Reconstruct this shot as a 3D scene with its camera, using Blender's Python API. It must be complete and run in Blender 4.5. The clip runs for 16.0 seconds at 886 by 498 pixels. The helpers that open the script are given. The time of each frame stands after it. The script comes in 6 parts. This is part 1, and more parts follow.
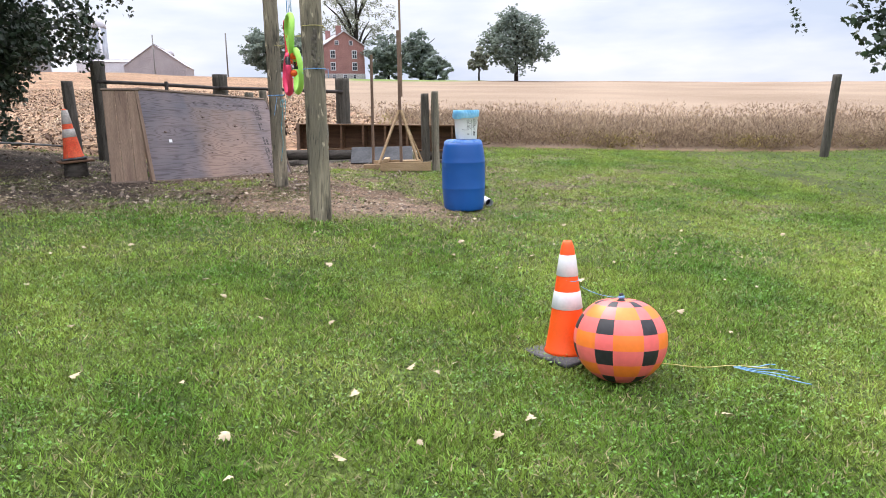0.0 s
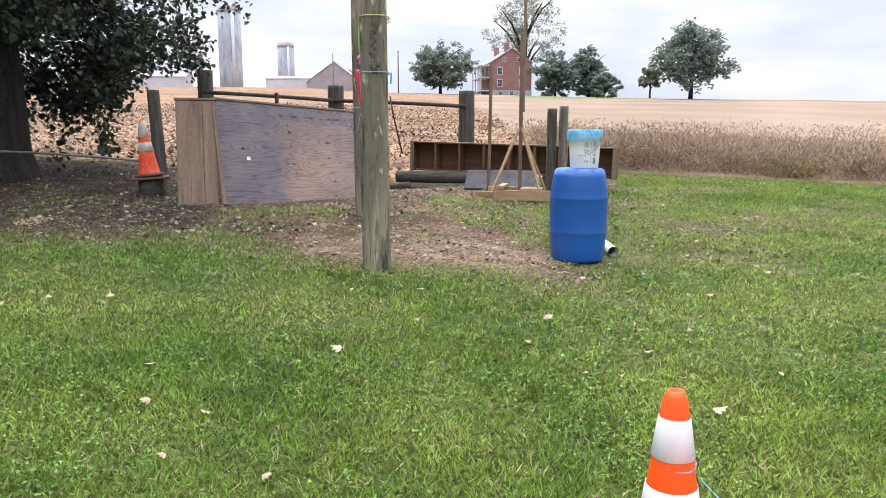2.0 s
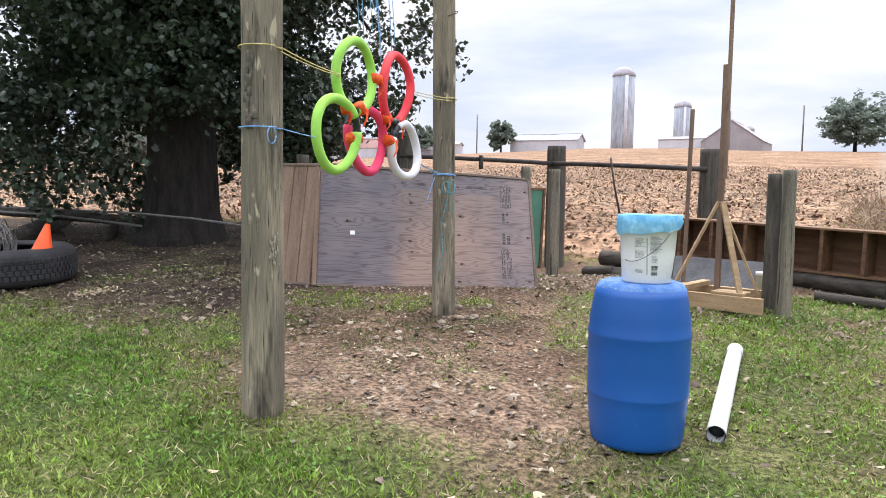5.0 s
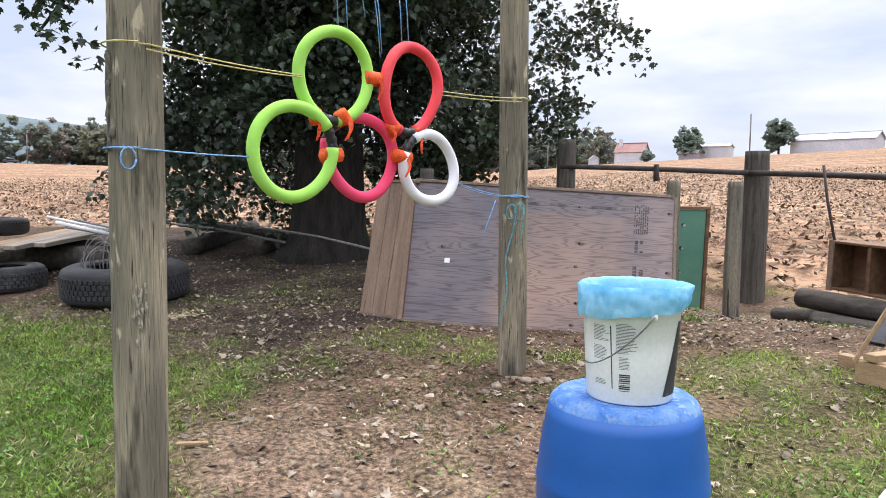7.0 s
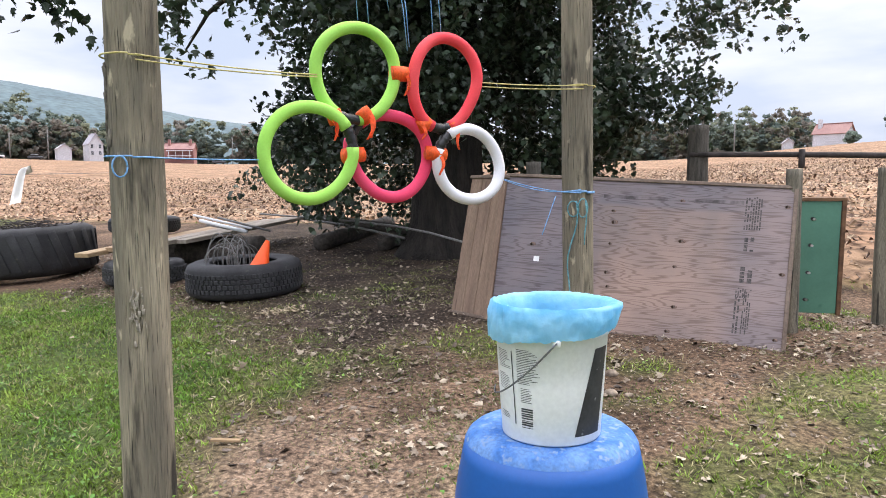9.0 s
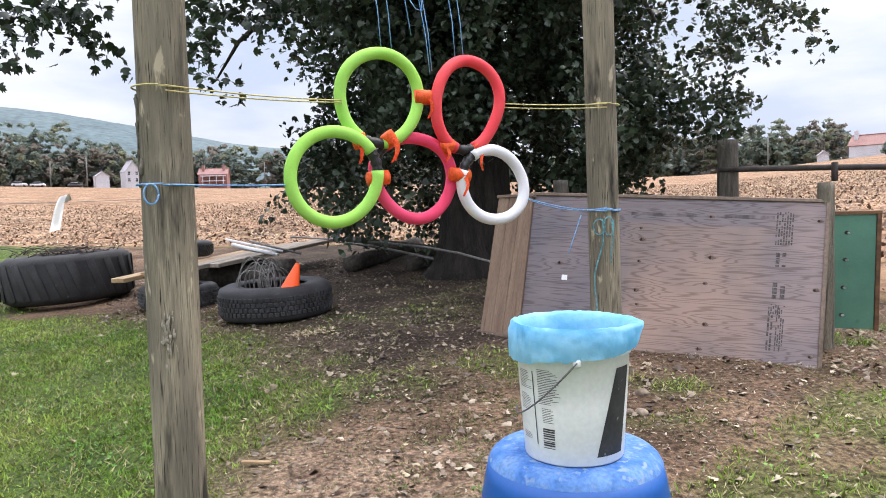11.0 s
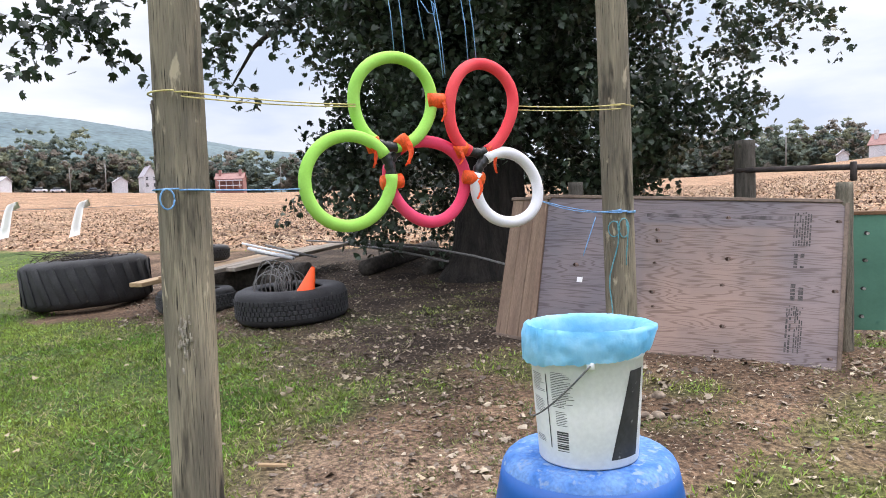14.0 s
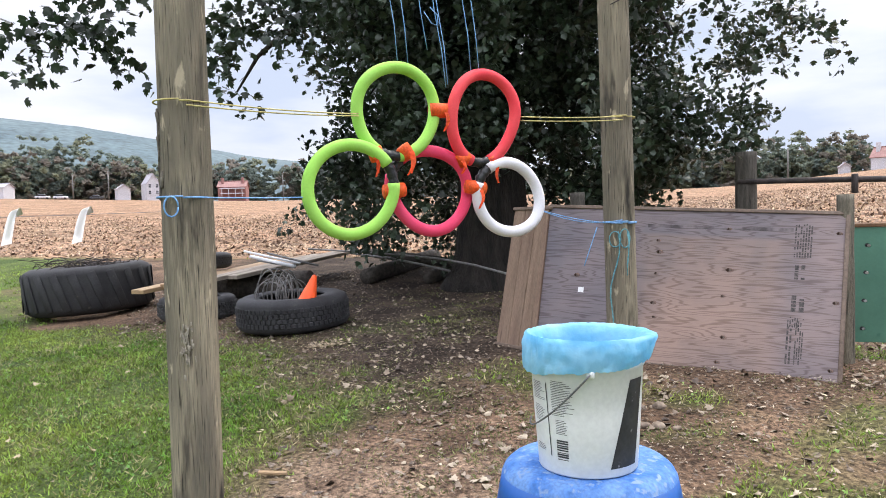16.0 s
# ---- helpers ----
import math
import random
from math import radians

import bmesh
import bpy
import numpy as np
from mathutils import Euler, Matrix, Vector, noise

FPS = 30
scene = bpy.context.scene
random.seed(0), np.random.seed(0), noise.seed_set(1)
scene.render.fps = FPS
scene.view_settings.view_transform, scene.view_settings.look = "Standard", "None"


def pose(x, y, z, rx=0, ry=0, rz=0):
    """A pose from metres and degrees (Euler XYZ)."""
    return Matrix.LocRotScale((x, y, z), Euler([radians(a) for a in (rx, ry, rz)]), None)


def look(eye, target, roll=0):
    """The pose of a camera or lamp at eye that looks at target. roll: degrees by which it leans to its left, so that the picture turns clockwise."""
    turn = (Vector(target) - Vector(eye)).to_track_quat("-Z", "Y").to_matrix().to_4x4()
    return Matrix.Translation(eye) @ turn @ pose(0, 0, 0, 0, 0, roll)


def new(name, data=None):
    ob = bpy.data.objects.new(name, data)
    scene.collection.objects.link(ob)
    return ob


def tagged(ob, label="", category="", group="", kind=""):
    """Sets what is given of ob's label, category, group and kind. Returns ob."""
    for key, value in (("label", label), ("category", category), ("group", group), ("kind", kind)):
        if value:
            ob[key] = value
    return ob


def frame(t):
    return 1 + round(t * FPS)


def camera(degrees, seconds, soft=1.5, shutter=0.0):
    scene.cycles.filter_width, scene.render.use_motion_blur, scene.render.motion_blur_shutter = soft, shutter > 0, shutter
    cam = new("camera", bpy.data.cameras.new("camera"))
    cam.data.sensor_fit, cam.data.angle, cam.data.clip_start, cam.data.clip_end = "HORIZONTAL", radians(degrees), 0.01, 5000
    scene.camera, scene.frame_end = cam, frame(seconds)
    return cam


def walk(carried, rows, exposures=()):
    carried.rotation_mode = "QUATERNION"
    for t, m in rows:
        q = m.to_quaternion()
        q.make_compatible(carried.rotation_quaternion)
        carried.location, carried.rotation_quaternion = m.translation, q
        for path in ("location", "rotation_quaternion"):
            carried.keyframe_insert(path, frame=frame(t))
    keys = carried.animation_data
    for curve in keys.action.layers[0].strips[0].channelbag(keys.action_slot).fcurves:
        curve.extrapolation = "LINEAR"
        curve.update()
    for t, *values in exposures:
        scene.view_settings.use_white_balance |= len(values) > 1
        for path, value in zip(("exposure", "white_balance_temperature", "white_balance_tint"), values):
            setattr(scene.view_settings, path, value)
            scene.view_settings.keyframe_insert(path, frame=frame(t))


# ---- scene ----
cam = camera(63.0, 16.0, soft=0.9)
PATH = [
    (0, (0.003, -1.316, 1.099), (0.307, 0.627, 0.735), -1.0),
    (0.5, (-0.011, -0.738, 1.102), (0.181, 1.223, 0.757), -1.8),
    (1, (0.201, -0.232, 1.105), (0.318, 1.729, 0.734), -1.0),
    (1.5, (0.487, 0.263, 1.078), (0.489, 2.225, 0.692), 0.2),
    (2, (0.864, 0.698, 1.119), (0.729, 2.668, 0.803), 0.1),
    (2.5, (1.35, 1.117, 1.148), (1.019, 3.078, 0.931), -0.2),
    (3, (1.83, 1.645, 1.17), (1.305, 3.568, 1.008), -0.5),
    (3.5, (2.311, 2.154, 1.176), (1.609, 4.02, 1.019), -0.5),
    (3.7, (2.445, 2.393, 1.152), (1.679, 4.234, 0.994), -0.3),
    (5.8, (3.091, 4.728, 1.326), (1.741, 6.196, 1.166), 0.8),
    (6, (3.082, 4.96, 1.317), (1.675, 6.372, 1.158), 0.7),
    (6.5, (3.131, 5.483, 1.356), (1.603, 6.763, 1.194), 0.6),
    (7, (3.211, 5.875, 1.427), (1.578, 7.018, 1.271), 0.7),
    (7.5, (3.151, 6.226, 1.456), (1.433, 7.238, 1.302), 0.5),
    (8, (3.232, 6.466, 1.456), (1.448, 7.357, 1.293), 0.3),
    (8.5, (3.344, 6.648, 1.457), (1.514, 7.434, 1.279), 0.1),
    (9, (3.392, 6.687, 1.466), (1.533, 7.402, 1.286), -0.5),
    (11.5, (3.423, 6.715, 1.472), (1.529, 7.343, 1.35), -1.6),
    (12, (3.424, 6.72, 1.471), (1.526, 7.337, 1.345), -1.6),
    (12.5, (3.42, 6.718, 1.475), (1.519, 7.326, 1.344), -1.7),
    (13, (3.42, 6.718, 1.468), (1.517, 7.32, 1.338), -1.8),
    (13.5, (3.429, 6.716, 1.471), (1.524, 7.314, 1.347), -2.0),
    (14, (3.428, 6.714, 1.473), (1.522, 7.311, 1.358), -2.0),
    (14.5, (3.426, 6.715, 1.472), (1.52, 7.309, 1.365), -1.8),
    (15, (3.433, 6.706, 1.472), (1.526, 7.3, 1.371), -1.6),
    (15.5, (3.438, 6.704, 1.471), (1.531, 7.298, 1.375), -1.6),
    (16, (3.443, 6.709, 1.472), (1.535, 7.303, 1.383), -1.6),
]
walk(cam, [(t, look(eye, target, roll)) for t, eye, target, roll in PATH])

# ---------- light ----------
scene.view_settings.exposure = 0.6
world = bpy.data.worlds.new("sky")
scene.world = world
world.use_nodes = True
wn, wl = world.node_tree.nodes, world.node_tree.links
wn.clear()
w_out = wn.new("ShaderNodeOutputWorld")
w_bg = wn.new("ShaderNodeBackground")
w_sky = wn.new("ShaderNodeTexSky")
w_sky.sky_type = 'NISHITA'
w_sky.sun_disc = False
w_sky.sun_elevation = radians(60)
w_sky.sun_rotation = radians(333)
w_sky.air_density, w_sky.dust_density = 1.2, 3.0
w_gain = wn.new("ShaderNodeVectorMath")
w_gain.operation = 'SCALE'
w_gain.inputs["Scale"].default_value = 0.08
w_geo = wn.new("ShaderNodeTexCoord")
w_map = wn.new("ShaderNodeMapping")
w_map.inputs["Scale"].default_value = (1.0, 1.0, 4.0)
w_noise = wn.new("ShaderNodeTexNoise")
w_noise.inputs["Scale"].default_value = 2.3
w_noise.inputs["Detail"].default_value = 6.0
w_noise.inputs["Roughness"].default_value = 0.52
w_ramp = wn.new("ShaderNodeValToRGB")
w_ramp.color_ramp.elements[0].position = 0.40
w_ramp.color_ramp.elements[0].color = (0.48, 0.54, 0.69, 1)
w_ramp.color_ramp.elements[1].position = 0.60
w_ramp.color_ramp.elements[1].color = (0.735, 0.745, 0.835, 1)
w_mix = wn.new("ShaderNodeMix")
w_mix.data_type = 'RGBA'
w_mix.inputs[0].default_value = 0.88
wl.new(w_sky.outputs[0], w_gain.inputs[0])
wl.new(w_geo.outputs["Generated"], w_map.inputs[0])
wl.new(w_map.outputs[0], w_noise.inputs["Vector"])
wl.new(w_noise.outputs[0], w_ramp.inputs[0])
wl.new(w_gain.outputs[0], w_mix.inputs[6])
wl.new(w_ramp.outputs[0], w_mix.inputs[7])
# an overcast sky grows brighter towards the zenith
w_sep = wn.new("ShaderNodeSeparateXYZ")
w_up = wn.new("ShaderNodeMapRange")
w_up.inputs[1].default_value, w_up.inputs[2].default_value = 0.3, 1.0
w_up.inputs[3].default_value, w_up.inputs[4].default_value = 1.0, 4.0
w_rise = wn.new("ShaderNodeVectorMath")
w_rise.operation = 'SCALE'
wl.new(w_geo.outputs["Generated"], w_sep.inputs[0])
wl.new(w_sep.outputs[2], w_up.inputs[0])
wl.new(w_mix.outputs[2], w_rise.inputs[0])
wl.new(w_up.outputs[0], w_rise.inputs["Scale"])
# and less blue
w_high = wn.new("ShaderNodeMapRange")
w_high.inputs[1].default_value, w_high.inputs[2].default_value = 0.32, 0.6
w_warm = wn.new("ShaderNodeMix")
w_warm.data_type, w_warm.blend_type = 'RGBA', 'MULTIPLY'
w_warm.inputs[7].default_value = (1.05, 1.0, 0.955, 1)
wl.new(w_sep.outputs[2], w_high.inputs[0])
wl.new(w_high.outputs[0], w_warm.inputs[0])
wl.new(w_rise.outputs[0], w_warm.inputs[6])
wl.new(w_warm.outputs[2], w_bg.inputs[0])
w_bg.inputs[1].default_value = 1.0
wl.new(w_bg.outputs[0], w_out.inputs[0])

sun = new("sun", bpy.data.lights.new("sun", 'SUN'))
sun.data.energy = 2.2
sun.data.angle = radians(40)
sun.data.color = (1.0, 0.93, 0.82)
sun.matrix_world = look((0, 0, 30), (7.9, -15.5, 0))


# ---------- materials ----------
def nodes_of(name):
    m = bpy.data.materials.new(name)
    m.use_nodes = True
    t = m.node_tree
    return m, t.nodes, t.links, t.nodes["Principled BSDF"]


def mottled(name, c1, c2, scale=6.0, rough=0.7, bump=0.3, fine=60.0, stretch=(1, 1, 1), metal=0.0, c3=None, spot=0.6,
            island=0.0, sheen=0.5, coords="Object", rnd=0.0, through_light=0.0, dist=0.01, grain=0.26):
    """Two scales of variation over a base colour, with fine relief."""
    m, n, l, b = nodes_of(name)
    tc = n.new("ShaderNodeTexCoord")
    mp = n.new("ShaderNodeMapping")
    mp.inputs["Scale"].default_value = stretch
    l.new(tc.outputs[coords], mp.inputs[0])
    big = n.new("ShaderNodeTexNoise")
    big.inputs["Scale"].default_value = scale
    big.inputs["Detail"].default_value = 5
    l.new(mp.outputs[0], big.inputs["Vector"])
    small = n.new("ShaderNodeTexNoise")
    small.inputs["Scale"].default_value = fine
    small.inputs["Detail"].default_value = 4
    l.new(mp.outputs[0], small.inputs["Vector"])
    ramp = n.new("ShaderNodeValToRGB")
    ramp.color_ramp.elements[0].position, ramp.color_ramp.elements[1].position = 0.35, 0.65
    ramp.color_ramp.elements[0].color, ramp.color_ramp.elements[1].color = (*c1, 1), (*c2, 1)
    l.new(big.outputs[0], ramp.inputs[0])
    col = ramp.outputs[0]
    r2 = n.new("ShaderNodeValToRGB")
    r2.color_ramp.elements[0].position, r2.color_ramp.elements[1].position = 0.3, 0.7
    r2.color_ramp.elements[0].color, r2.color_ramp.elements[1].color = (1 - grain, 1 - grain, 1 - grain, 1), (1 + grain * 0.75, 1 + grain * 0.75, 1 + grain * 0.75, 1)
    l.new(small.outputs[0], r2.inputs[0])
    mul = n.new("ShaderNodeMix")
    mul.data_type, mul.blend_type = 'RGBA', 'MULTIPLY'
    mul.inputs[0].default_value = 1.0
    l.new(col, mul.inputs[6])
    l.new(r2.outputs[0], mul.inputs[7])
    col = mul.outputs[2]
    if c3:
        sp = n.new("ShaderNodeTexNoise")
        sp.inputs["Scale"].default_value = scale * 2.7
        sp.inputs["Detail"].default_value = 8
        l.new(mp.outputs[0], sp.inputs["Vector"])
        r3 = n.new("ShaderNodeValToRGB")
        r3.color_ramp.elements[0].position, r3.color_ramp.elements[1].position = spot, spot + 0.1
        l.new(sp.outputs[0], r3.inputs[0])
        mx = n.new("ShaderNodeMix")
        mx.data_type = 'RGBA'
        l.new(r3.outputs[0], mx.inputs[0])
        l.new(col, mx.inputs[6])
        mx.inputs[7].default_value = (*c3, 1)
        col = mx.outputs[2]
    if island or rnd:
        hs = n.new("ShaderNodeHueSaturation")
        if island:
            src = n.new("ShaderNodeNewGeometry").outputs["Random Per Island"]
        else:
            src = n.new("ShaderNodeObjectInfo").outputs["Random"]
        mr = n.new("ShaderNodeMapRange")
        k = island or rnd
        mr.inputs[3].default_value, mr.inputs[4].default_value = 1 - k, 1 + k
        l.new(src, mr.inputs[0])
        l.new(mr.outputs[0], hs.inputs["Value"])
        mh = n.new("ShaderNodeMath")
        mh.operation = 'MULTIPLY_ADD'
        mh.inputs[1].default_value, mh.inputs[2].default_value = 0.06 * k, 0.5 - 0.03 * k
        l.new(src, mh.inputs[0])
        l.new(mh.outputs[0], hs.inputs["Hue"])
        l.new(col, hs.inputs["Color"])
        col = hs.outputs[0]
    l.new(col, b.inputs["Base Color"])
    b.inputs["Roughness"].default_value = rough
    b.inputs["Metallic"].default_value = metal
    b.inputs["Specular IOR Level"].default_value = sheen
    if bump:
        bp = n.new("ShaderNodeBump")
        bp.inputs["Strength"].default_value = bump
        bp.inputs["Distance"].default_value = dist
        l.new(small.outputs[0], bp.inputs["Height"])
        l.new(bp.outputs[0], b.inputs["Normal"])
    if through_light:
        tr = n.new("ShaderNodeBsdfTranslucent")
        l.new(col, tr.inputs[0])
        mxs = n.new("ShaderNodeMixShader")
        mxs.inputs[0].default_value = through_light
        out = n["Material Output"]
        l.new(b.outputs[0], mxs.inputs[1])
        l.new(tr.outputs[0], mxs.inputs[2])
        l.new(mxs.outputs[0], out.inputs[0])
    return m


def timber(name, dark, mid, pale, moss):
    """Round weathered timber: long grain, grey and tan patches, dark checks and pale flaked spots."""
    m, n, l, b = nodes_of(name)
    tc = n.new("ShaderNodeTexCoord")

    def layer(scale, detail, stretch, lo, hi):
        mp = n.new("ShaderNodeMapping")
        mp.inputs["Scale"].default_value = stretch
        l.new(tc.outputs["Object"], mp.inputs[0])
        t = n.new("ShaderNodeTexNoise")
        t.inputs["Scale"].default_value, t.inputs["Detail"].default_value = scale, detail
        l.new(mp.outputs[0], t.inputs["Vector"])
        r = n.new("ShaderNodeMapRange")
        r.inputs[1].default_value, r.inputs[2].default_value = lo, hi
        l.new(t.outputs[0], r.inputs[0])
        return r.outputs[0], t.outputs[0]

    def over(fac, a, colour):
        x = n.new("ShaderNodeMix")
        x.data_type = 'RGBA'
        l.new(fac, x.inputs[0])
        if isinstance(a, tuple):
            x.inputs[6].default_value = (*a, 1)
        else:
            l.new(a, x.inputs[6])
        x.inputs[7].default_value = (*colour, 1)
        return x.outputs[2]

    patches, _ = layer(1.5, 5, (3.2, 3.2, 0.5), 0.43, 0.57)
    grain, g = layer(22, 5, (8, 8, 0.30), 0.40, 0.66)
    checks, c = layer(26, 4, (6, 6, 0.20), 0.60, 0.70)
    flakes, _ = layer(7, 7, (2.2, 2.2, 0.8), 0.64, 0.70)
    soot, _ = layer(2.6, 6, (3, 3, 0.6), 0.54, 0.66)
    col = over(patches, mid, pale)
    col = over(grain, col, moss)
    col = over(soot, col, dark)
    col = over(flakes, col, tuple(1.25 * v for v in pale))
    col = over(checks, col, tuple(0.5 * v for v in dark))
    l.new(col, b.inputs["Base Color"])
    b.inputs["Roughness"].default_value = 0.9
    b.inputs["Specular IOR Level"].default_value = 0.25
    deep = n.new("ShaderNodeMath")
    deep.operation = 'SUBTRACT'
    l.new(g, deep.inputs[0])
    l.new(c, deep.inputs[1])
    bp = n.new("ShaderNodeBump")
    bp.inputs["Strength"].default_value, bp.inputs["Distance"].default_value = 0.9, 0.012
    l.new(deep.outputs[0], bp.inputs["Height"])
    l.new(bp.outputs[0], b.inputs["Normal"])
    return m


POLE = timber("pole_timber", (0.052, 0.047, 0.039), (0.165, 0.147, 0.113), (0.43, 0.37, 0.265), (0.24, 0.21, 0.153))
GREY_POST = mottled("weathered_post", (0.120, 0.110, 0.085), (0.29, 0.257, 0.19), 1.6, 0.9, 0.7, 45, (8, 8, 0.55), c3=(0.045, 0.041, 0.034), spot=0.58, grain=0.45)
DARK_POST = mottled("old_dark_post", (0.055, 0.05, 0.041), (0.12, 0.108, 0.087), 3.0, 0.9, 0.6, 40, (7, 7, 0.7), c3=(0.04, 0.036, 0.03), spot=0.58)
NEW_WOOD = mottled("pale_lumber", (0.30, 0.20, 0.105), (0.42, 0.29, 0.165), 2.5, 0.7, 0.2, 30, (1, 8, 8), rnd=0.1)
PALE_DECK = mottled("bleached_board", (0.24, 0.205, 0.165), (0.40, 0.345, 0.28), 2.2, 0.85, 0.3, 30, (1, 7, 7), rnd=0.12)
PLANK = mottled("cedar_plank", (0.165, 0.105, 0.073), (0.255, 0.175, 0.122), 1.4, 0.75, 0.3, 30, (7, 7, 0.8), c3=(0.11, 0.07, 0.048), spot=0.63, rnd=0.15)
BROWN_WOOD = mottled("brown_board", (0.105, 0.055, 0.028), (0.20, 0.108, 0.055), 2.0, 0.75, 0.3, 30, (1, 8, 8), rnd=0.12)
LOG = mottled("old_log", (0.04, 0.034, 0.028), (0.095, 0.082, 0.068), 3.0, 0.9, 0.6, 40, (0.8, 7, 7), c3=(0.03, 0.025, 0.02))
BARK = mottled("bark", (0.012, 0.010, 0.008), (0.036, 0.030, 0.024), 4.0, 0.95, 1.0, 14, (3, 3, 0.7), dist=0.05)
RUBBER = mottled("tyre_rubber", (0.018, 0.018, 0.02), (0.035, 0.035, 0.037), 5, 0.75, 0.2, 60, c3=(0.07, 0.065, 0.055), spot=0.66)
GREY_RUBBER = mottled("dusty_rubber", (0.03, 0.03, 0.032), (0.075, 0.075, 0.075), 5, 0.85, 0.2, 60)
BLUE_PLASTIC = mottled("blue_barrel_plastic", (0.006, 0.085, 0.34), (0.008, 0.105, 0.40), 2.0, 0.42, 0.08, 90, c3=(0.03, 0.15, 0.46), spot=0.66, dist=0.003, grain=0.05)
PALE_SCUFF = mottled("scuffed_blue", (0.03, 0.14, 0.44), (0.12, 0.25, 0.52), 16.0, 0.75, 0.2, 90, dist=0.003, c3=(0.20, 0.29, 0.44), spot=0.55, grain=0.25)
WHITE_PLASTIC = mottled("white_plastic", (0.80, 0.81, 0.80), (0.86, 0.86, 0.85), 4, 0.4, 0.05, 80, dist=0.002, grain=0.05)
WHITE_PIPE = mottled("white_pipe", (0.66, 0.67, 0.68), (0.78, 0.79, 0.8), 4, 0.4, 0.05, 80, dist=0.002, grain=0.05)
BAG = mottled("blue_film", (0.28, 0.65, 0.89), (0.42, 0.76, 0.95), 14, 0.38, 0.9, 26, through_light=0.5, grain=0.06)
WORN_PRINT = mottled("worn_dark_print", (0.022, 0.022, 0.026), (0.045, 0.045, 0.05), 14, 0.5, 0, 90, c3=(0.42, 0.42, 0.43), spot=0.64)
PRINT = mottled("dark_print", (0.03, 0.03, 0.035), (0.06, 0.06, 0.065), 10, 0.6, 0)
STAMP = mottled("stamp_ink", (0.05, 0.045, 0.045), (0.10, 0.085, 0.08), 60, 0.8, 0)
WIRE = mottled("grey_wire", (0.12, 0.12, 0.13), (0.22, 0.22, 0.22), 20, 0.5, 0, metal=0.6)
CABLE = mottled("pale_cable", (0.12, 0.115, 0.108), (0.20, 0.195, 0.185), 20, 0.6, 0)
LIME = mottled("lime_foam", (0.33, 0.68, 0.09), (0.39, 0.75, 0.13), 5, 0.75, 0.15, 120, dist=0.003, grain=0.05)
PINK = mottled("pink_foam", (0.80, 0.045, 0.13), (0.86, 0.07, 0.17), 5, 0.75, 0.15, 120, dist=0.003, grain=0.05)
RED = mottled("coral_foam", (0.82, 0.045, 0.065), (0.86, 0.08, 0.09), 5, 0.75, 0.15, 120, dist=0.003, grain=0.05)
WHITE_FOAM = mottled("white_foam", (0.74, 0.74, 0.78), (0.82, 0.82, 0.85), 5, 0.75, 0.15, 120, dist=0.003, grain=0.05)
ORANGE_TAPE = mottled("orange_tape", (0.9, 0.10, 0.012), (0.95, 0.15, 0.02), 12, 0.6, 0.3, 60, through_light=0.15)
BLACK_TAPE = mottled("black_tape", (0.012, 0.012, 0.013), (0.03, 0.03, 0.03), 12, 0.3, 0.5, 60)
CONE_ORANGE = mottled("cone_orange", (0.95, 0.085, 0.004), (0.97, 0.11, 0.007), 4, 0.5, 0.1, 60, grain=0.05)
OLD_ORANGE = mottled("faded_orange", (0.72, 0.07, 0.02), (0.85, 0.14, 0.05), 6, 0.65, 0.1, 60, c3=(0.35, 0.12, 0.06), spot=0.63)
CONE_WHITE = mottled("cone_collar", (0.66, 0.67, 0.70), (0.78, 0.78, 0.80), 8, 0.45, 0.05, 60, grain=0.05)
OLD_WHITE = mottled("dirty_collar", (0.42, 0.38, 0.34), (0.60, 0.55, 0.5), 12, 0.6, 0.1, 60)
CONE_FOOT = mottled("rubber_foot", (0.05, 0.05, 0.055), (0.11, 0.11, 0.115), 6, 0.85, 0.3, 60)
BALL_ORANGE = mottled("ball_orange", (0.95, 0.205, 0.025), (0.96, 0.235, 0.035), 5, 0.42, 0.15, 30, dist=0.004, grain=0.05)
BALL_PINK = mottled("ball_pink", (0.88, 0.145, 0.135), (0.92, 0.18, 0.165), 5, 0.42, 0.15, 30, dist=0.004, grain=0.05)
BALL_BLACK = mottled("ball_black", (0.015, 0.015, 0.018), (0.03, 0.03, 0.035), 5, 0.5, 0.1, 30)
GREEN_PAINT = mottled("green_paint", (0.085, 0.22, 0.155), (0.11, 0.27, 0.19), 3, 0.6, 0.1, 50, c3=(0.05, 0.17, 0.12), spot=0.66, grain=0.05)
DARK_SHEET = mottled("dark_sheet", (0.035, 0.038, 0.045), (0.07, 0.074, 0.082), 4, 0.85, 0.1, 40)
DARK_IRON = mottled("rusty_rail", (0.035, 0.03, 0.028), (0.07, 0.055, 0.05), 8, 0.8, 0.3, 60)
BLUE_CORD = mottled("blue_cord", (0.13, 0.33, 0.62), (0.25, 0.45, 0.72), 30, 0.7, 0)
TEAL_CORD = mottled("teal_cord", (0.08, 0.26, 0.30), (0.16, 0.38, 0.42), 30, 0.7, 0)
YELLOW_CORD = mottled("yellow_cord", (0.50, 0.42, 0.13), (0.62, 0.55, 0.25), 30, 0.7, 0)
STONE = mottled("field_stone", (0.17, 0.13, 0.095), (0.31, 0.25, 0.19), 8, 0.9, 0.5, 30, rnd=0.25)
DRY_LEAF = mottled("dry_leaf", (0.10, 0.072, 0.048), (0.33, 0.27, 0.21), 8, 0.8, 0.2, 30, island=0.7)
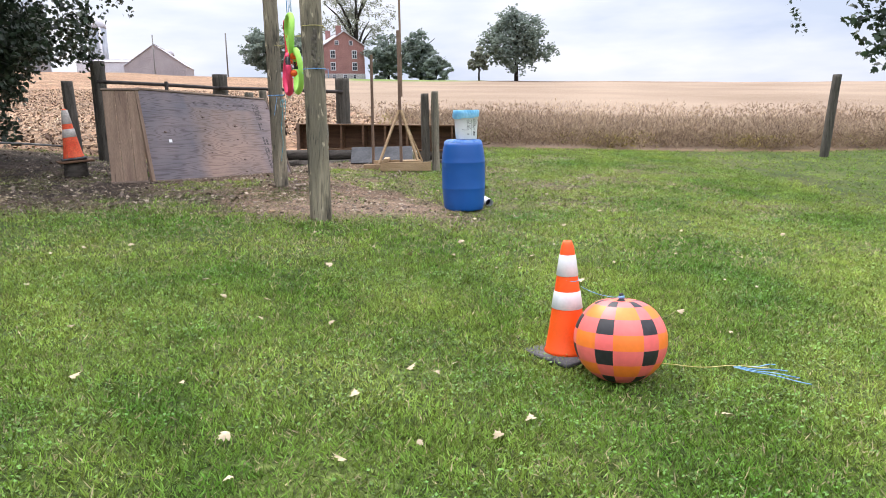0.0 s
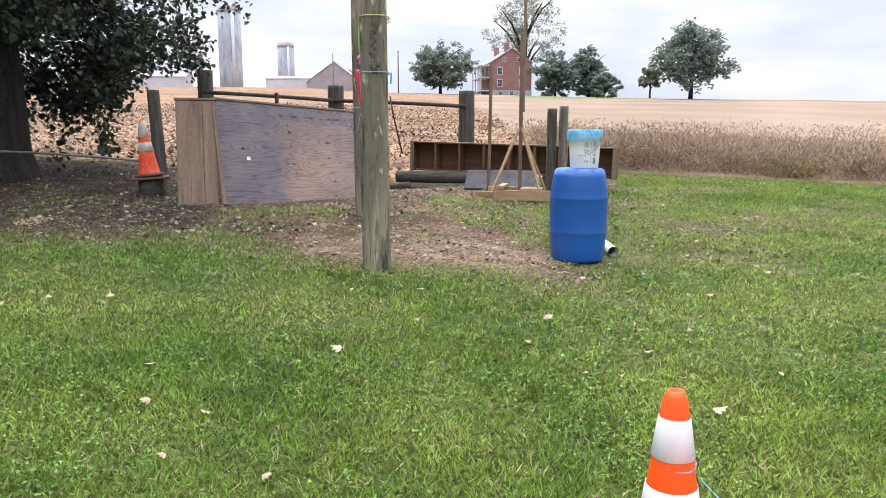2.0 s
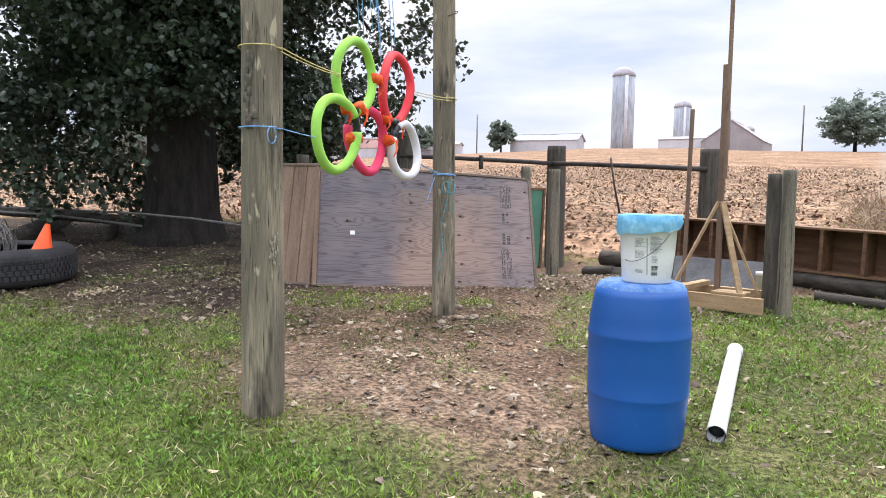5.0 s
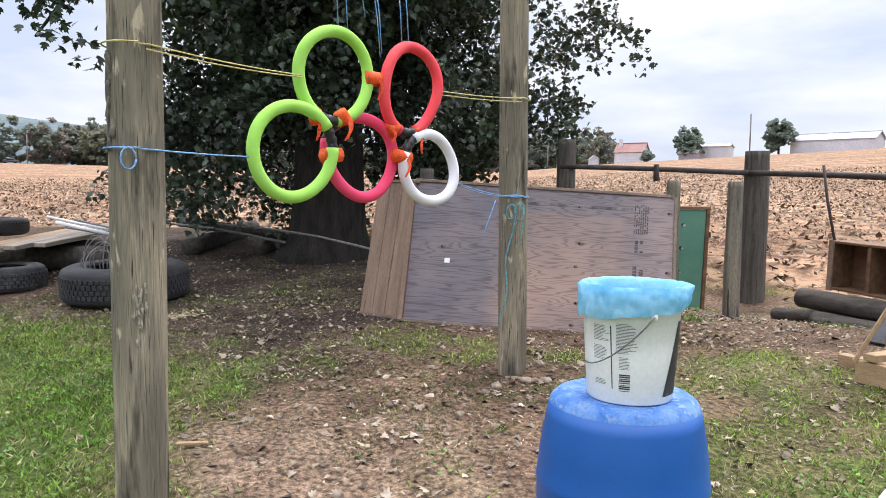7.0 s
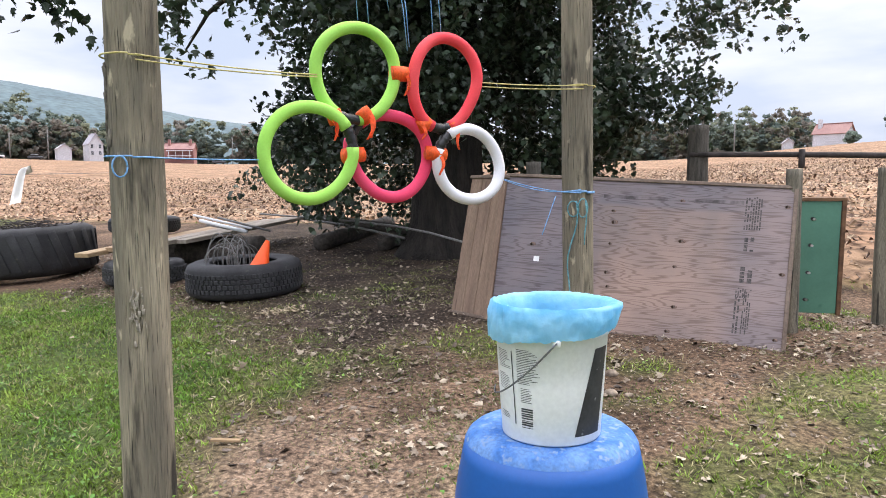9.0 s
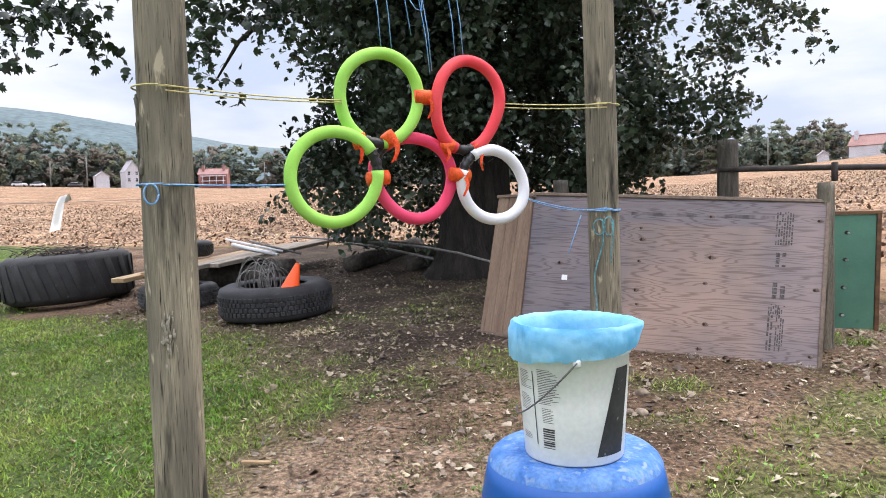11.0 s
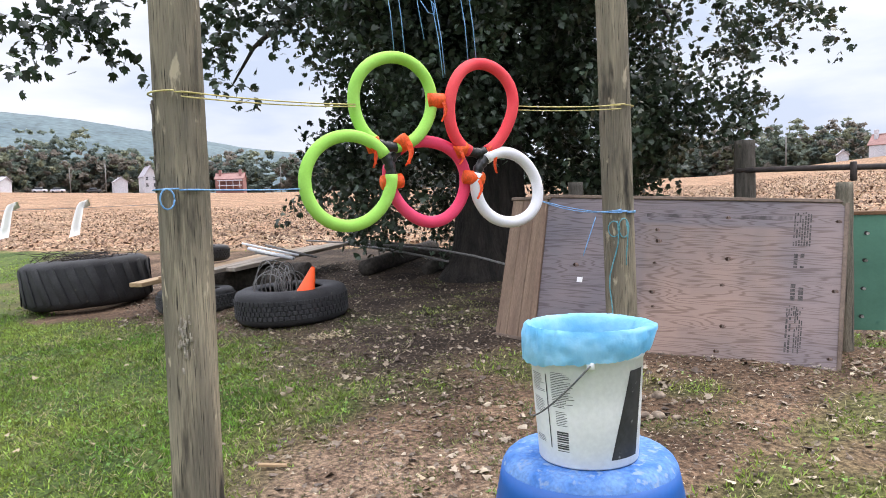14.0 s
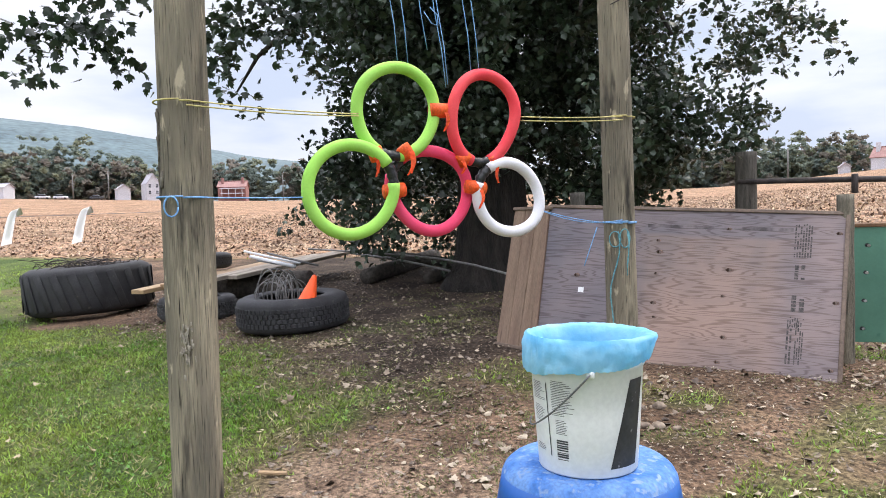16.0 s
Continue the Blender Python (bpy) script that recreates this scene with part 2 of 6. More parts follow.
PALE_CHIP = mottled("straw_chip", (0.36, 0.29, 0.18), (0.48, 0.40, 0.27), 8, 0.9, 0.3, 30, island=0.2)
GRASS = mottled("grass_blade", (0.125, 0.23, 0.03), (0.31, 0.38, 0.08), 0.7, 0.5, 0, 5, island=0.72, coords="Object", through_light=0.3, sheen=0.35)
CLOVER = mottled("clover_leaf", (0.085, 0.185, 0.03), (0.19, 0.30, 0.065), 0.7, 0.5, 0, 5, island=0.6, through_light=0.25, sheen=0.35)
THIN_GRASS = mottled("thin_grass_blade", (0.10, 0.135, 0.04), (0.235, 0.235, 0.10), 0.9, 0.6, 0, 5, island=0.5, through_light=0.25, sheen=0.3)
STRAW = mottled("straw_blade", (0.36, 0.31, 0.16), (0.5, 0.44, 0.25), 0.8, 0.7, 0, 5, island=0.3, through_light=0.2)
CROP_LEAF = mottled("yellowing_crop_leaf", (0.20, 0.19, 0.06), (0.36, 0.28, 0.11), 0.3, 0.8, 0, 4, island=0.5, through_light=0.3)
CLOD = mottled("field_clod", (0.10, 0.062, 0.042), (0.19, 0.125, 0.085), 0.3, 0.95, 0, 5, island=0.4)
CROP = mottled("ripe_crop", (0.26, 0.185, 0.125), (0.43, 0.325, 0.23), 0.12, 0.8, 0, 4, island=0.5, through_light=0.2)
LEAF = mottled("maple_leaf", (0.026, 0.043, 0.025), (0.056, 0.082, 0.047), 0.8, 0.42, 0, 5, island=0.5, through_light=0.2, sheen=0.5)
# far tree leaves: distance haze is mixed into this paler, greyer green
HAZED_LEAF = mottled("hazed_foliage", (0.165, 0.21, 0.175), (0.225, 0.275, 0.215), 0.15, 0.8, 0, 2, island=0.3, through_light=0.42)
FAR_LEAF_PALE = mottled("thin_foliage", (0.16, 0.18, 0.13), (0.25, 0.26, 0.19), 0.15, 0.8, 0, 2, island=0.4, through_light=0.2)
# woods colours are lifted and greyed to carry the haze over the field
HAZED_WOODS = [mottled("hazed_green_woods", (0.165, 0.205, 0.165), (0.215, 0.255, 0.20), 0.05, 0.9, 0, 1, island=0.12, through_light=0.5),
         mottled("hazed_olive_woods", (0.205, 0.225, 0.15), (0.26, 0.275, 0.185), 0.05, 0.9, 0, 1, island=0.12, through_light=0.5),
         mottled("hazed_dark_woods", (0.135, 0.175, 0.155), (0.175, 0.215, 0.185), 0.05, 0.9, 0, 1, island=0.12, through_light=0.5),
         mottled("hazed_russet_woods", (0.205, 0.19, 0.16), (0.245, 0.22, 0.185), 0.05, 0.9, 0, 1, island=0.12, through_light=0.5)]
# wooded ridges, with the blue of distance haze put into the base colour
HAZED_HILL = mottled("hazed_wooded_hill", (0.065, 0.10, 0.115), (0.095, 0.135, 0.145), 0.012, 0.95, 0, 0.09, grain=0.4)
BRICK = mottled("red_brick", (0.26, 0.13, 0.12), (0.33, 0.17, 0.155), 0.6, 0.9, 0, 6)
FAR_WHITE = mottled("white_boards", (0.52, 0.53, 0.57), (0.61, 0.61, 0.65), 0.4, 0.7, 0, 4)
FAR_STONE = mottled("pale_masonry", (0.34, 0.32, 0.31), (0.45, 0.43, 0.42), 0.5, 0.9, 0, 4)
FAR_ROOF = mottled("grey_roof", (0.34, 0.33, 0.36), (0.44, 0.43, 0.46), 0.4, 0.8, 0, 4)
RED_ROOF = mottled("red_roof", (0.27, 0.15, 0.135), (0.34, 0.20, 0.18), 0.4, 0.8, 0, 4)
# silo and barn colours are paled and cooled to include distance haze
HAZED_CONCRETE = mottled("hazed_concrete", (0.33, 0.36, 0.41), (0.42, 0.45, 0.50), 0.3, 0.85, 0, 2, (1, 1, 0.2))
HAZED_BARN = mottled("hazed_barn_boards", (0.31, 0.285, 0.30), (0.38, 0.355, 0.37), 0.3, 0.9, 0, 3)
GLASS_DARK = mottled("window_glass", (0.03, 0.035, 0.045), (0.05, 0.055, 0.065), 1, 0.12, 0)
PLY_EDGE = mottled("frame_strip", (0.12, 0.085, 0.062), (0.20, 0.15, 0.115), 3, 0.8, 0.3, 40)


KNOTS = [(0.98, 1.04), (1.0, 0.94), (0.99, 0.75), (0.99, 0.5), (1.01, 0.38), (1.53, 1.16), (1.56, 0.81), (1.53, 0.59), (1.56, 0.26), (1.53, 0.06),
         (2.32, 1.15), (2.32, 0.59), (2.31, 0.08), (0.31, 0.70)]


def plywood():
    m, n, l, b = nodes_of("weathered_plywood")
    tc = n.new("ShaderNodeTexCoord")
    mp = n.new("ShaderNodeMapping")
    mp.inputs["Scale"].default_value = (0.24, 1, 4.2)
    l.new(tc.outputs["Object"], mp.inputs[0])
    warp = n.new("ShaderNodeTexNoise")
    warp.inputs["Scale"].default_value, warp.inputs["Detail"].default_value = 1.6, 3
    l.new(mp.outputs[0], warp.inputs["Vector"])
    wave = n.new("ShaderNodeMath")
    wave.operation = 'MULTIPLY'
    wave.inputs[1].default_value = 135
    l.new(warp.outputs[0], wave.inputs[0])
    sn = n.new("ShaderNodeMath")
    sn.operation = 'SINE'
    total = wave.outputs[0]
    for kx, kz in KNOTS:
        away = n.new("ShaderNodeVectorMath")
        away.operation = 'MULTIPLY_ADD'
        away.inputs[1].default_value, away.inputs[2].default_value = (6, 0, 13), (-6 * kx, 0, -13 * kz)
        l.new(tc.outputs["Object"], away.inputs[0])
        far = n.new("ShaderNodeVectorMath")
        far.operation = 'LENGTH'
        l.new(away.outputs[0], far.inputs[0])
        bend = n.new("ShaderNodeMapRange")
        bend.interpolation_type = 'SMOOTHSTEP'
        bend.inputs[1].default_value, bend.inputs[2].default_value = 1.6, 0.0
        bend.inputs[4].default_value = 9.0
        l.new(far.outputs["Value"], bend.inputs[0])
        plus = n.new("ShaderNodeMath")
        plus.operation = 'ADD'
        l.new(total, plus.inputs[0])
        l.new(bend.outputs[0], plus.inputs[1])
        total = plus.outputs[0]
    l.new(total, sn.inputs[0])
    rg = n.new("ShaderNodeValToRGB")
    rg.color_ramp.elements[0].position, rg.color_ramp.elements[1].position = 0.0, 0.36
    rg.color_ramp.elements[0].color, rg.color_ramp.elements[1].color = (0.185, 0.134, 0.112, 1), (0.28, 0.214, 0.183, 1)
    mr = n.new("ShaderNodeMapRange")
    mr.inputs[1].default_value, mr.inputs[2].default_value = -1, 1
    l.new(sn.outputs[0], mr.inputs[0])
    l.new(mr.outputs[0], rg.inputs[0])
    blot = n.new("ShaderNodeTexNoise")
    blot.inputs["Scale"].default_value, blot.inputs["Detail"].default_value = 1.5, 6
    l.new(tc.outputs["Object"], blot.inputs["Vector"])
    rb = n.new("ShaderNodeValToRGB")
    rb.color_ramp.elements[0].position, rb.color_ramp.elements[1].position = 0.35, 0.65
    rb.color_ramp.elements[0].color, rb.color_ramp.elements[1].color = (0.74, 0.77, 0.83, 1), (1.22, 1.12, 1.06, 1)
    l.new(blot.outputs[0], rb.inputs[0])
    mu = n.new("ShaderNodeMix")
    mu.data_type, mu.blend_type = 'RGBA', 'MULTIPLY'
    mu.inputs[0].default_value = 1
    l.new(rg.outputs[0], mu.inputs[6])
    l.new(rb.outputs[0], mu.inputs[7])
    # a greyer weathered end
    sep = n.new("ShaderNodeSeparateXYZ")
    l.new(tc.outputs["Object"], sep.inputs[0])
    gx = n.new("ShaderNodeMapRange")
    gx.inputs[1].default_value, gx.inputs[2].default_value = 0.92, 0.72
    l.new(sep.outputs[0], gx.inputs[0])
    mg = n.new("ShaderNodeMix")
    mg.data_type = 'RGBA'
    top_band = n.new("ShaderNodeMapRange")
    top_band.inputs[1].default_value, top_band.inputs[2].default_value = 1.13, 1.17
    end_band = n.new("ShaderNodeMapRange")
    end_band.inputs[1].default_value, end_band.inputs[2].default_value = 1.92, 2.1
    for src, band, gain in ((2, top_band, 0.75), (0, end_band, 0.7)):
        band.inputs[4].default_value = gain
        uneven = n.new("ShaderNodeMath")
        uneven.operation = 'MULTIPLY_ADD'
        uneven.inputs[1].default_value = 0.16
        l.new(blot.outputs[0], uneven.inputs[0])
        l.new(sep.outputs[src], uneven.inputs[2])
        l.new(uneven.outputs[0], band.inputs[0])
    most = n.new("ShaderNodeMath")
    most.operation = 'MAXIMUM'
    l.new(top_band.outputs[0], most.inputs[0])
    l.new(end_band.outputs[0], most.inputs[1])
    both = n.new("ShaderNodeMath")
    both.operation = 'MAXIMUM'
    l.new(gx.outputs[0], both.inputs[0])
    l.new(most.outputs[0], both.inputs[1])
    l.new(both.outputs[0], mg.inputs[0])
    l.new(mu.outputs[2], mg.inputs[6])
    grey = n.new("ShaderNodeMix")
    grey.data_type, grey.blend_type = 'RGBA', 'MULTIPLY'
    grey.inputs[0].default_value = 1
    l.new(mu.outputs[2], grey.inputs[6])
    grey.inputs[7].default_value = (0.66, 0.78, 0.98, 1)
    l.new(grey.outputs[2], mg.inputs[7])
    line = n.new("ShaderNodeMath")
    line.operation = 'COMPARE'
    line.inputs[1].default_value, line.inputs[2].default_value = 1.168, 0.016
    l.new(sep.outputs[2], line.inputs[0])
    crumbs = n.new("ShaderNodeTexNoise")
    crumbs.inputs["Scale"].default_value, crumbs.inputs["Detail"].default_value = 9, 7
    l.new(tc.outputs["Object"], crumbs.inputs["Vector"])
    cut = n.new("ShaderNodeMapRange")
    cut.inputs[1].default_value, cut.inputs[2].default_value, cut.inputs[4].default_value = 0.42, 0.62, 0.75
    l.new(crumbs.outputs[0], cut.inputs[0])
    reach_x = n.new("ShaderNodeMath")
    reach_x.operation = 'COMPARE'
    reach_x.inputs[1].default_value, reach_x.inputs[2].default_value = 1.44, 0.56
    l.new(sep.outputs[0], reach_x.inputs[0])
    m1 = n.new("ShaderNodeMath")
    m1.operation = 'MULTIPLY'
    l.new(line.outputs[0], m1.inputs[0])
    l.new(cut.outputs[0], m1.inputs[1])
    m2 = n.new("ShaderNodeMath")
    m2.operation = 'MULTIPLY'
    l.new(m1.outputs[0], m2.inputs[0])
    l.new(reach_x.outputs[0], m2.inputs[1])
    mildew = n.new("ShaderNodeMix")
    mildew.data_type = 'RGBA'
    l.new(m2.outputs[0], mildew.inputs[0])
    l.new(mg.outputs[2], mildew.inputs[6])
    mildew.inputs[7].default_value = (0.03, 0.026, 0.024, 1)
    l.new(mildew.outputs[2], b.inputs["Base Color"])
    b.inputs["Roughness"].default_value = 0.8
    fine = n.new("ShaderNodeTexNoise")
    fine.inputs["Scale"].default_value = 60
    l.new(mp.outputs[0], fine.inputs["Vector"])
    bp = n.new("ShaderNodeBump")
    bp.inputs["Strength"].default_value, bp.inputs["Distance"].default_value = 0.3, 0.004
    l.new(fine.outputs[0], bp.inputs["Height"])
    l.new(bp.outputs[0], b.inputs["Normal"])
    return m


PLYWOOD = plywood()


def ground_material():
    """Lawn, bare soil and stubble, blended by the masks on the mesh."""
    m, n, l, b = nodes_of("ground_cover")
    tc = n.new("ShaderNodeTexCoord")

    def noise_ramp(scale, detail, c1, c2, lo=0.35, hi=0.65):
        t = n.new("ShaderNodeTexNoise")
        t.inputs["Scale"].default_value, t.inputs["Detail"].default_value = scale, detail
        l.new(tc.outputs["Object"], t.inputs["Vector"])
        r = n.new("ShaderNodeValToRGB")
        r.color_ramp.elements[0].position, r.color_ramp.elements[1].position = lo, hi
        r.color_ramp.elements[0].color, r.color_ramp.elements[1].color = (*c1, 1), (*c2, 1)
        l.new(t.outputs[0], r.inputs[0])
        return r.outputs[0], t.outputs[0]

    def mixed(fac, a, bb, mode='MIX'):
        x = n.new("ShaderNodeMix")
        x.data_type, x.blend_type = 'RGBA', mode
        if isinstance(fac, float):
            x.inputs[0].default_value = fac
        else:
            l.new(fac, x.inputs[0])
        l.new(a, x.inputs[6])
        l.new(bb, x.inputs[7])
        return x.outputs[2]

    def mask(name):
        a = n.new("ShaderNodeAttribute")
        a.attribute_name = name
        return a.outputs["Fac"]

    lawn, _ = noise_ramp(1.2, 6, (0.052, 0.088, 0.019), (0.115, 0.152, 0.04))
    soil, f1 = noise_ramp(1.6, 7, (0.082, 0.053, 0.034), (0.215, 0.143, 0.096))
    grain, f2 = noise_ramp(30, 6, (0.32, 0.31, 0.31), (1.38, 1.36, 1.33))
    grit, _ = noise_ramp(130, 4, (0.55, 0.55, 0.55), (1.3, 1.3, 1.3))
    grain = mixed(1.0, grain, grit, 'MULTIPLY')
    soil = mixed(1.0, soil, grain, 'MULTIPLY')
    lawn = mixed(1.0, lawn, grain, 'MULTIPLY')
    stub, _ = noise_ramp(0.25, 8, (0.235, 0.143, 0.09), (0.355, 0.238, 0.158))
    clods, f3 = noise_ramp(3.4, 8, (0.42, 0.40, 0.39), (1.2, 1.19, 1.16), 0.40, 0.56)
    stub = mixed(1.0, stub, clods, 'MULTIPLY')
    rows_c, _ = noise_ramp(0.6, 6, (0.72, 0.74, 0.72), (1.18, 1.14, 1.12))
    stub = mixed(1.0, stub, rows_c, 'MULTIPLY')
    ripe, _ = noise_ramp(0.08, 8, (0.215, 0.158, 0.112), (0.295, 0.225, 0.165))
    verge, _ = noise_ramp(0.5, 5, (0.10, 0.16, 0.04), (0.17, 0.22, 0.07))
    # dark humus, deepened further to paint in the maple's shade
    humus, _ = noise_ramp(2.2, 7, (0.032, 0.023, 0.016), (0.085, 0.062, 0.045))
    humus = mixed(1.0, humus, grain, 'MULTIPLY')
    worn, _ = noise_ramp(3.0, 7, (0.155, 0.105, 0.072), (0.32, 0.229, 0.161))
    worn = mixed(1.0, worn, grain, 'MULTIPLY')
    soil = mixed(mask("worn"), soil, worn)
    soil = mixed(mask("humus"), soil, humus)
    c = mixed(mask("bare"), lawn, soil)
    c = mixed(mask("stubble"), c, stub)
    c = mixed(mask("ripe"), c, ripe)
    c = mixed(mask("verge"), c, verge)
    l.new(c, b.inputs["Base Color"])
    b.inputs["Roughness"].default_value = 0.95
    b.inputs["Specular IOR Level"].default_value = 0.2
    add = n.new("ShaderNodeMath")
    add.operation = 'ADD'
    l.new(f2, add.inputs[0])
    l.new(f3, add.inputs[1])
    bp = n.new("ShaderNodeBump")
    bp.inputs["Strength"].default_value, bp.inputs["Distance"].default_value = 0.7, 0.04
    l.new(add.outputs[0], bp.inputs["Height"])
    l.new(bp.outputs[0], b.inputs["Normal"])
    return m


GROUND = ground_material()

# ---------- the lie of the land ----------
CX, CY, EYE = 2.0, 5.0, 1.35
RISE = [(-180, 1.2), (-125, 1.8), (-104, 2.1), (-86, 1.65), (-65, 1.6), (-50, 1.65), (-45, 2.1), (-40, 2.5), (-23, 3.4),
        (-15, 3.4), (-12, 3.2), (1, 2.92), (8, 2.7), (12, 2.6), (25, 2.25), (31, 2.0), (45, 1.6), (90, 1.2), (180, 1.2)]
REACH = [(-180, 200), (-104, 250), (-80, 250), (-55, 200), (-40, 190), (-20, 170), (1, 155), (14, 120), (40, 120), (180, 200)]


def along(table, a):
    for (a0, v0), (a1, v1) in zip(table, table[1:]):
        if a0 <= a <= a1:
            return v0 + (v1 - v0) * (a - a0) / (a1 - a0)
    return table[-1][1]


def smooth(a, b, v):
    v = max(0.0, min(1.0, (v - a) / (b - a)))
    return v * v * (3 - 2 * v)


def ground_z(x, y):
    dx, dy = x - CX, y - CY
    d = math.hypot(dx, dy)
    near = 12.0
    k = 1.0 if d < near else near / d
    px, py = CX + dx * k, CY + dy * k
    z = -0.470 - 0.0465 * px + 0.0643 * py
    z += 0.05 * math.exp(-((px - 0.2) ** 2 + (py - 6.6) ** 2) / 3.0)
    z -= 0.5 * math.exp(-((px + 2.2) ** 2 + (py - 14.2) ** 2) / 5.0)
    z -= 0.050 * math.exp(-((px - 1.85) ** 2 + (py - 7.6) ** 2) / 0.55)
    z -= 0.068 * math.exp(-((px - 1.2) ** 2 + (py - 2.9) ** 2) / 2.0)
    if d > near:
        a = math.degrees(math.atan2(dx, dy))
        reach = along(REACH, a)
        top = EYE + reach * math.tan(radians(along(RISE, a)))
        if d < reach:
            z += (top - z) * (d - near) / (reach - near)
        else:
            z = top - 0.01 * (d - reach) * smooth(reach, reach + 200, d)
            z = max(z, top - 6)
    return z


def far_spot(az, d):
    """A place at that bearing and distance, on the ground."""
    x, y = CX + d * math.sin(radians(az)), CY + d * math.cos(radians(az))
    return x, y, ground_z(x, y)


LAWN_EDGE = [(-30, 2.0), (-9, 3.4), (-7, 4.3), (-5.3, 6.0), (-3.8, 6.8), (-1.8, 7.0), (-0.5, 6.55), (0.6, 6.2), (1.3, 6.5), (2.3, 6.9), (30, 7.4)]
BARE_RIGHT = [(-5, 2.6), (6.2, 2.4), (7.2, 2.1), (7.8, 1.7), (8.7, 1.0), (10, 0.3), (11, 0.2), (12.5, 2.6), (13.5, 3.0), (40, 3.0)]
FIELD_EDGE = [(-80, -40), (-30, -12), (-19, 3), (-12, 10), (-7.0, 12.6), (-4.3, 13.7), (-2.1, 15.0), (1.5, 14.9), (2.6, 15.1), (7, 15.4), (60, 16.5), (3000, 20)]


def masks(x, y):
    wob = 0.45 * noise.noise((x * 0.9, y * 0.9, 1.0)) + 0.25 * noise.noise((x * 2.7, y * 2.7, 4.0))
    field = smooth(-0.25, 0.35, y - along(FIELD_EDGE, x) + 0.5 * wob) if x > -80 else 1.0
    b = smooth(-0.5, 0.95, y - along(LAWN_EDGE, x) + 1.5 * wob) * smooth(-0.35, 0.45, along(BARE_RIGHT, y) - x + wob)
    patch = smooth(-0.35, 0.45, noise.noise((x * 0.75, y * 0.75, 9.0)) + 0.5 * noise.noise((x * 2.6, y * 2.6, 2.0)))
    if y > 6.6:
        b = max(b, (0.35 + 0.55 * patch) * smooth(6.8, 8.2, y) * smooth(4.6, 1.8, x))
        b = max(b, 0.55 * patch * smooth(6.8, 8.2, y) * smooth(12, 5, x))
    if b > 0.5:
        tuft = smooth(0.05, 0.4, noise.noise((x * 0.8, y * 0.8, 20.0)) + 0.45 * noise.noise((x * 2.5, y * 2.5, 22.0)))
        b -= 0.5 * tuft * smooth(-6, -1, x) * (1 - math.exp(-((x - 0.6) ** 2 / 2.4 + (y - 7.3) ** 2 / 1.3)))
    return b * (1 - field), field


def crop_here(x, y):
    """Where the standing crop grows."""
    return smooth(-0.3, 0.3, y - along(FIELD_EDGE, x) - 0.25) * smooth(-0.4, 0.8, x - 2.1 + 0.06 * (y - 15))


def axis(lo, hi, step, growth, end):
    v = [lo + i * step for i in range(int(round((hi - lo) / step)) + 1)]
    s, a = step, hi
    while a < end:
        s *= growth
        a += s
        v.append(a)
    s, a = step, lo
    while a > -end:
        s *= growth
        a -= s
        v.insert(0, a)
    return v


xs, ys = axis(-10, 6, 0.11, 1.06, 2600), axis(-1, 15, 0.11, 1.06, 2600)
verts, m_bare, m_field, m_ripe, m_verge, m_shaded_humus, m_worn = [], [], [], [], [], [], []
for gy in ys:
    for gx in xs:
        dd = math.hypot(gx - CX, gy - CY)
        gz = ground_z(gx, gy)
        bb, ff = masks(gx, gy)
        if dd < 30:
            gz += 0.02 * noise.noise((gx * 1.1, gy * 1.1, 0)) + 0.012 * bb * noise.noise((gx * 4, gy * 4, 0))
            gz += 0.03 * ff * noise.noise((gx * 3, gy * 3, 7))
        azimuth = math.degrees(math.atan2(gx - CX, gy - CY))
        ripe = crop_here(gx, gy) if gx > -40 else 0.0
        verts.append((gx, gy, gz))
        m_bare.append(bb)
        m_field.append(ff)
        m_ripe.append(ripe)
        m_worn.append(smooth(0.25, 0.75, math.exp(-((gx - 0.5) ** 2 / 2.6 + (gy - 7.35) ** 2 / 1.1)) + 0.35 * noise.noise((gx * 1.5, gy * 1.5, 50))))
        # humus soil and painted tree shade, on the maple's side of the yard
        m_shaded_humus.append(smooth(-0.6, 1.2, -1.6 - gx - 0.15 * (gy - 8) + 1.2 * noise.noise((gx * 0.8, gy * 0.8, 40))) * smooth(6.2, 8.2, gy + 0.5 * noise.noise((gx, gy, 41))))
        m_verge.append(smooth(112, 122, dd) * smooth(0.0, 2.0, azimuth) * smooth(15, 9, azimuth) if 100 < dd < 400 else 0.0)
nx = len(xs)
faces = [(j * nx + i, j * nx + i + 1, (j + 1) * nx + i + 1, (j + 1) * nx + i) for j in range(len(ys) - 1) for i in range(nx - 1)]
gm = bpy.data.meshes.new("ground")
gm.from_pydata(verts, [], faces)
for nm, vals in (("bare", m_bare), ("stubble", m_field), ("ripe", m_ripe), ("verge", m_verge), ("humus", m_shaded_humus), ("worn", m_worn)):
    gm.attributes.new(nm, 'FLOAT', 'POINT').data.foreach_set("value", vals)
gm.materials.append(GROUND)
gm.shade_smooth()
ground = tagged(new("ground", gm), "green lawn, bare trodden soil and tan farm fields", "ground", kind="structure")


# ---------- building helpers ----------
def mesh_of(bm, material, smooth_faces=True):
    me = bpy.data.meshes.new("mesh")
    bm.normal_update()
    bm.to_mesh(me)
    bm.free()
    for mt in (material if isinstance(material, (list, tuple)) else [material]):
        me.materials.append(mt)
    if smooth_faces:
        me.shade_smooth()
    return me


def part(name, bm, material, parent, label="", smooth_faces=True, m=None):
    ob = new(name, mesh_of(bm, material, smooth_faces))
    ob.parent = parent
    if m is not None:
        ob.matrix_basis = m
    if label:
        tagged(ob, label)
    return ob


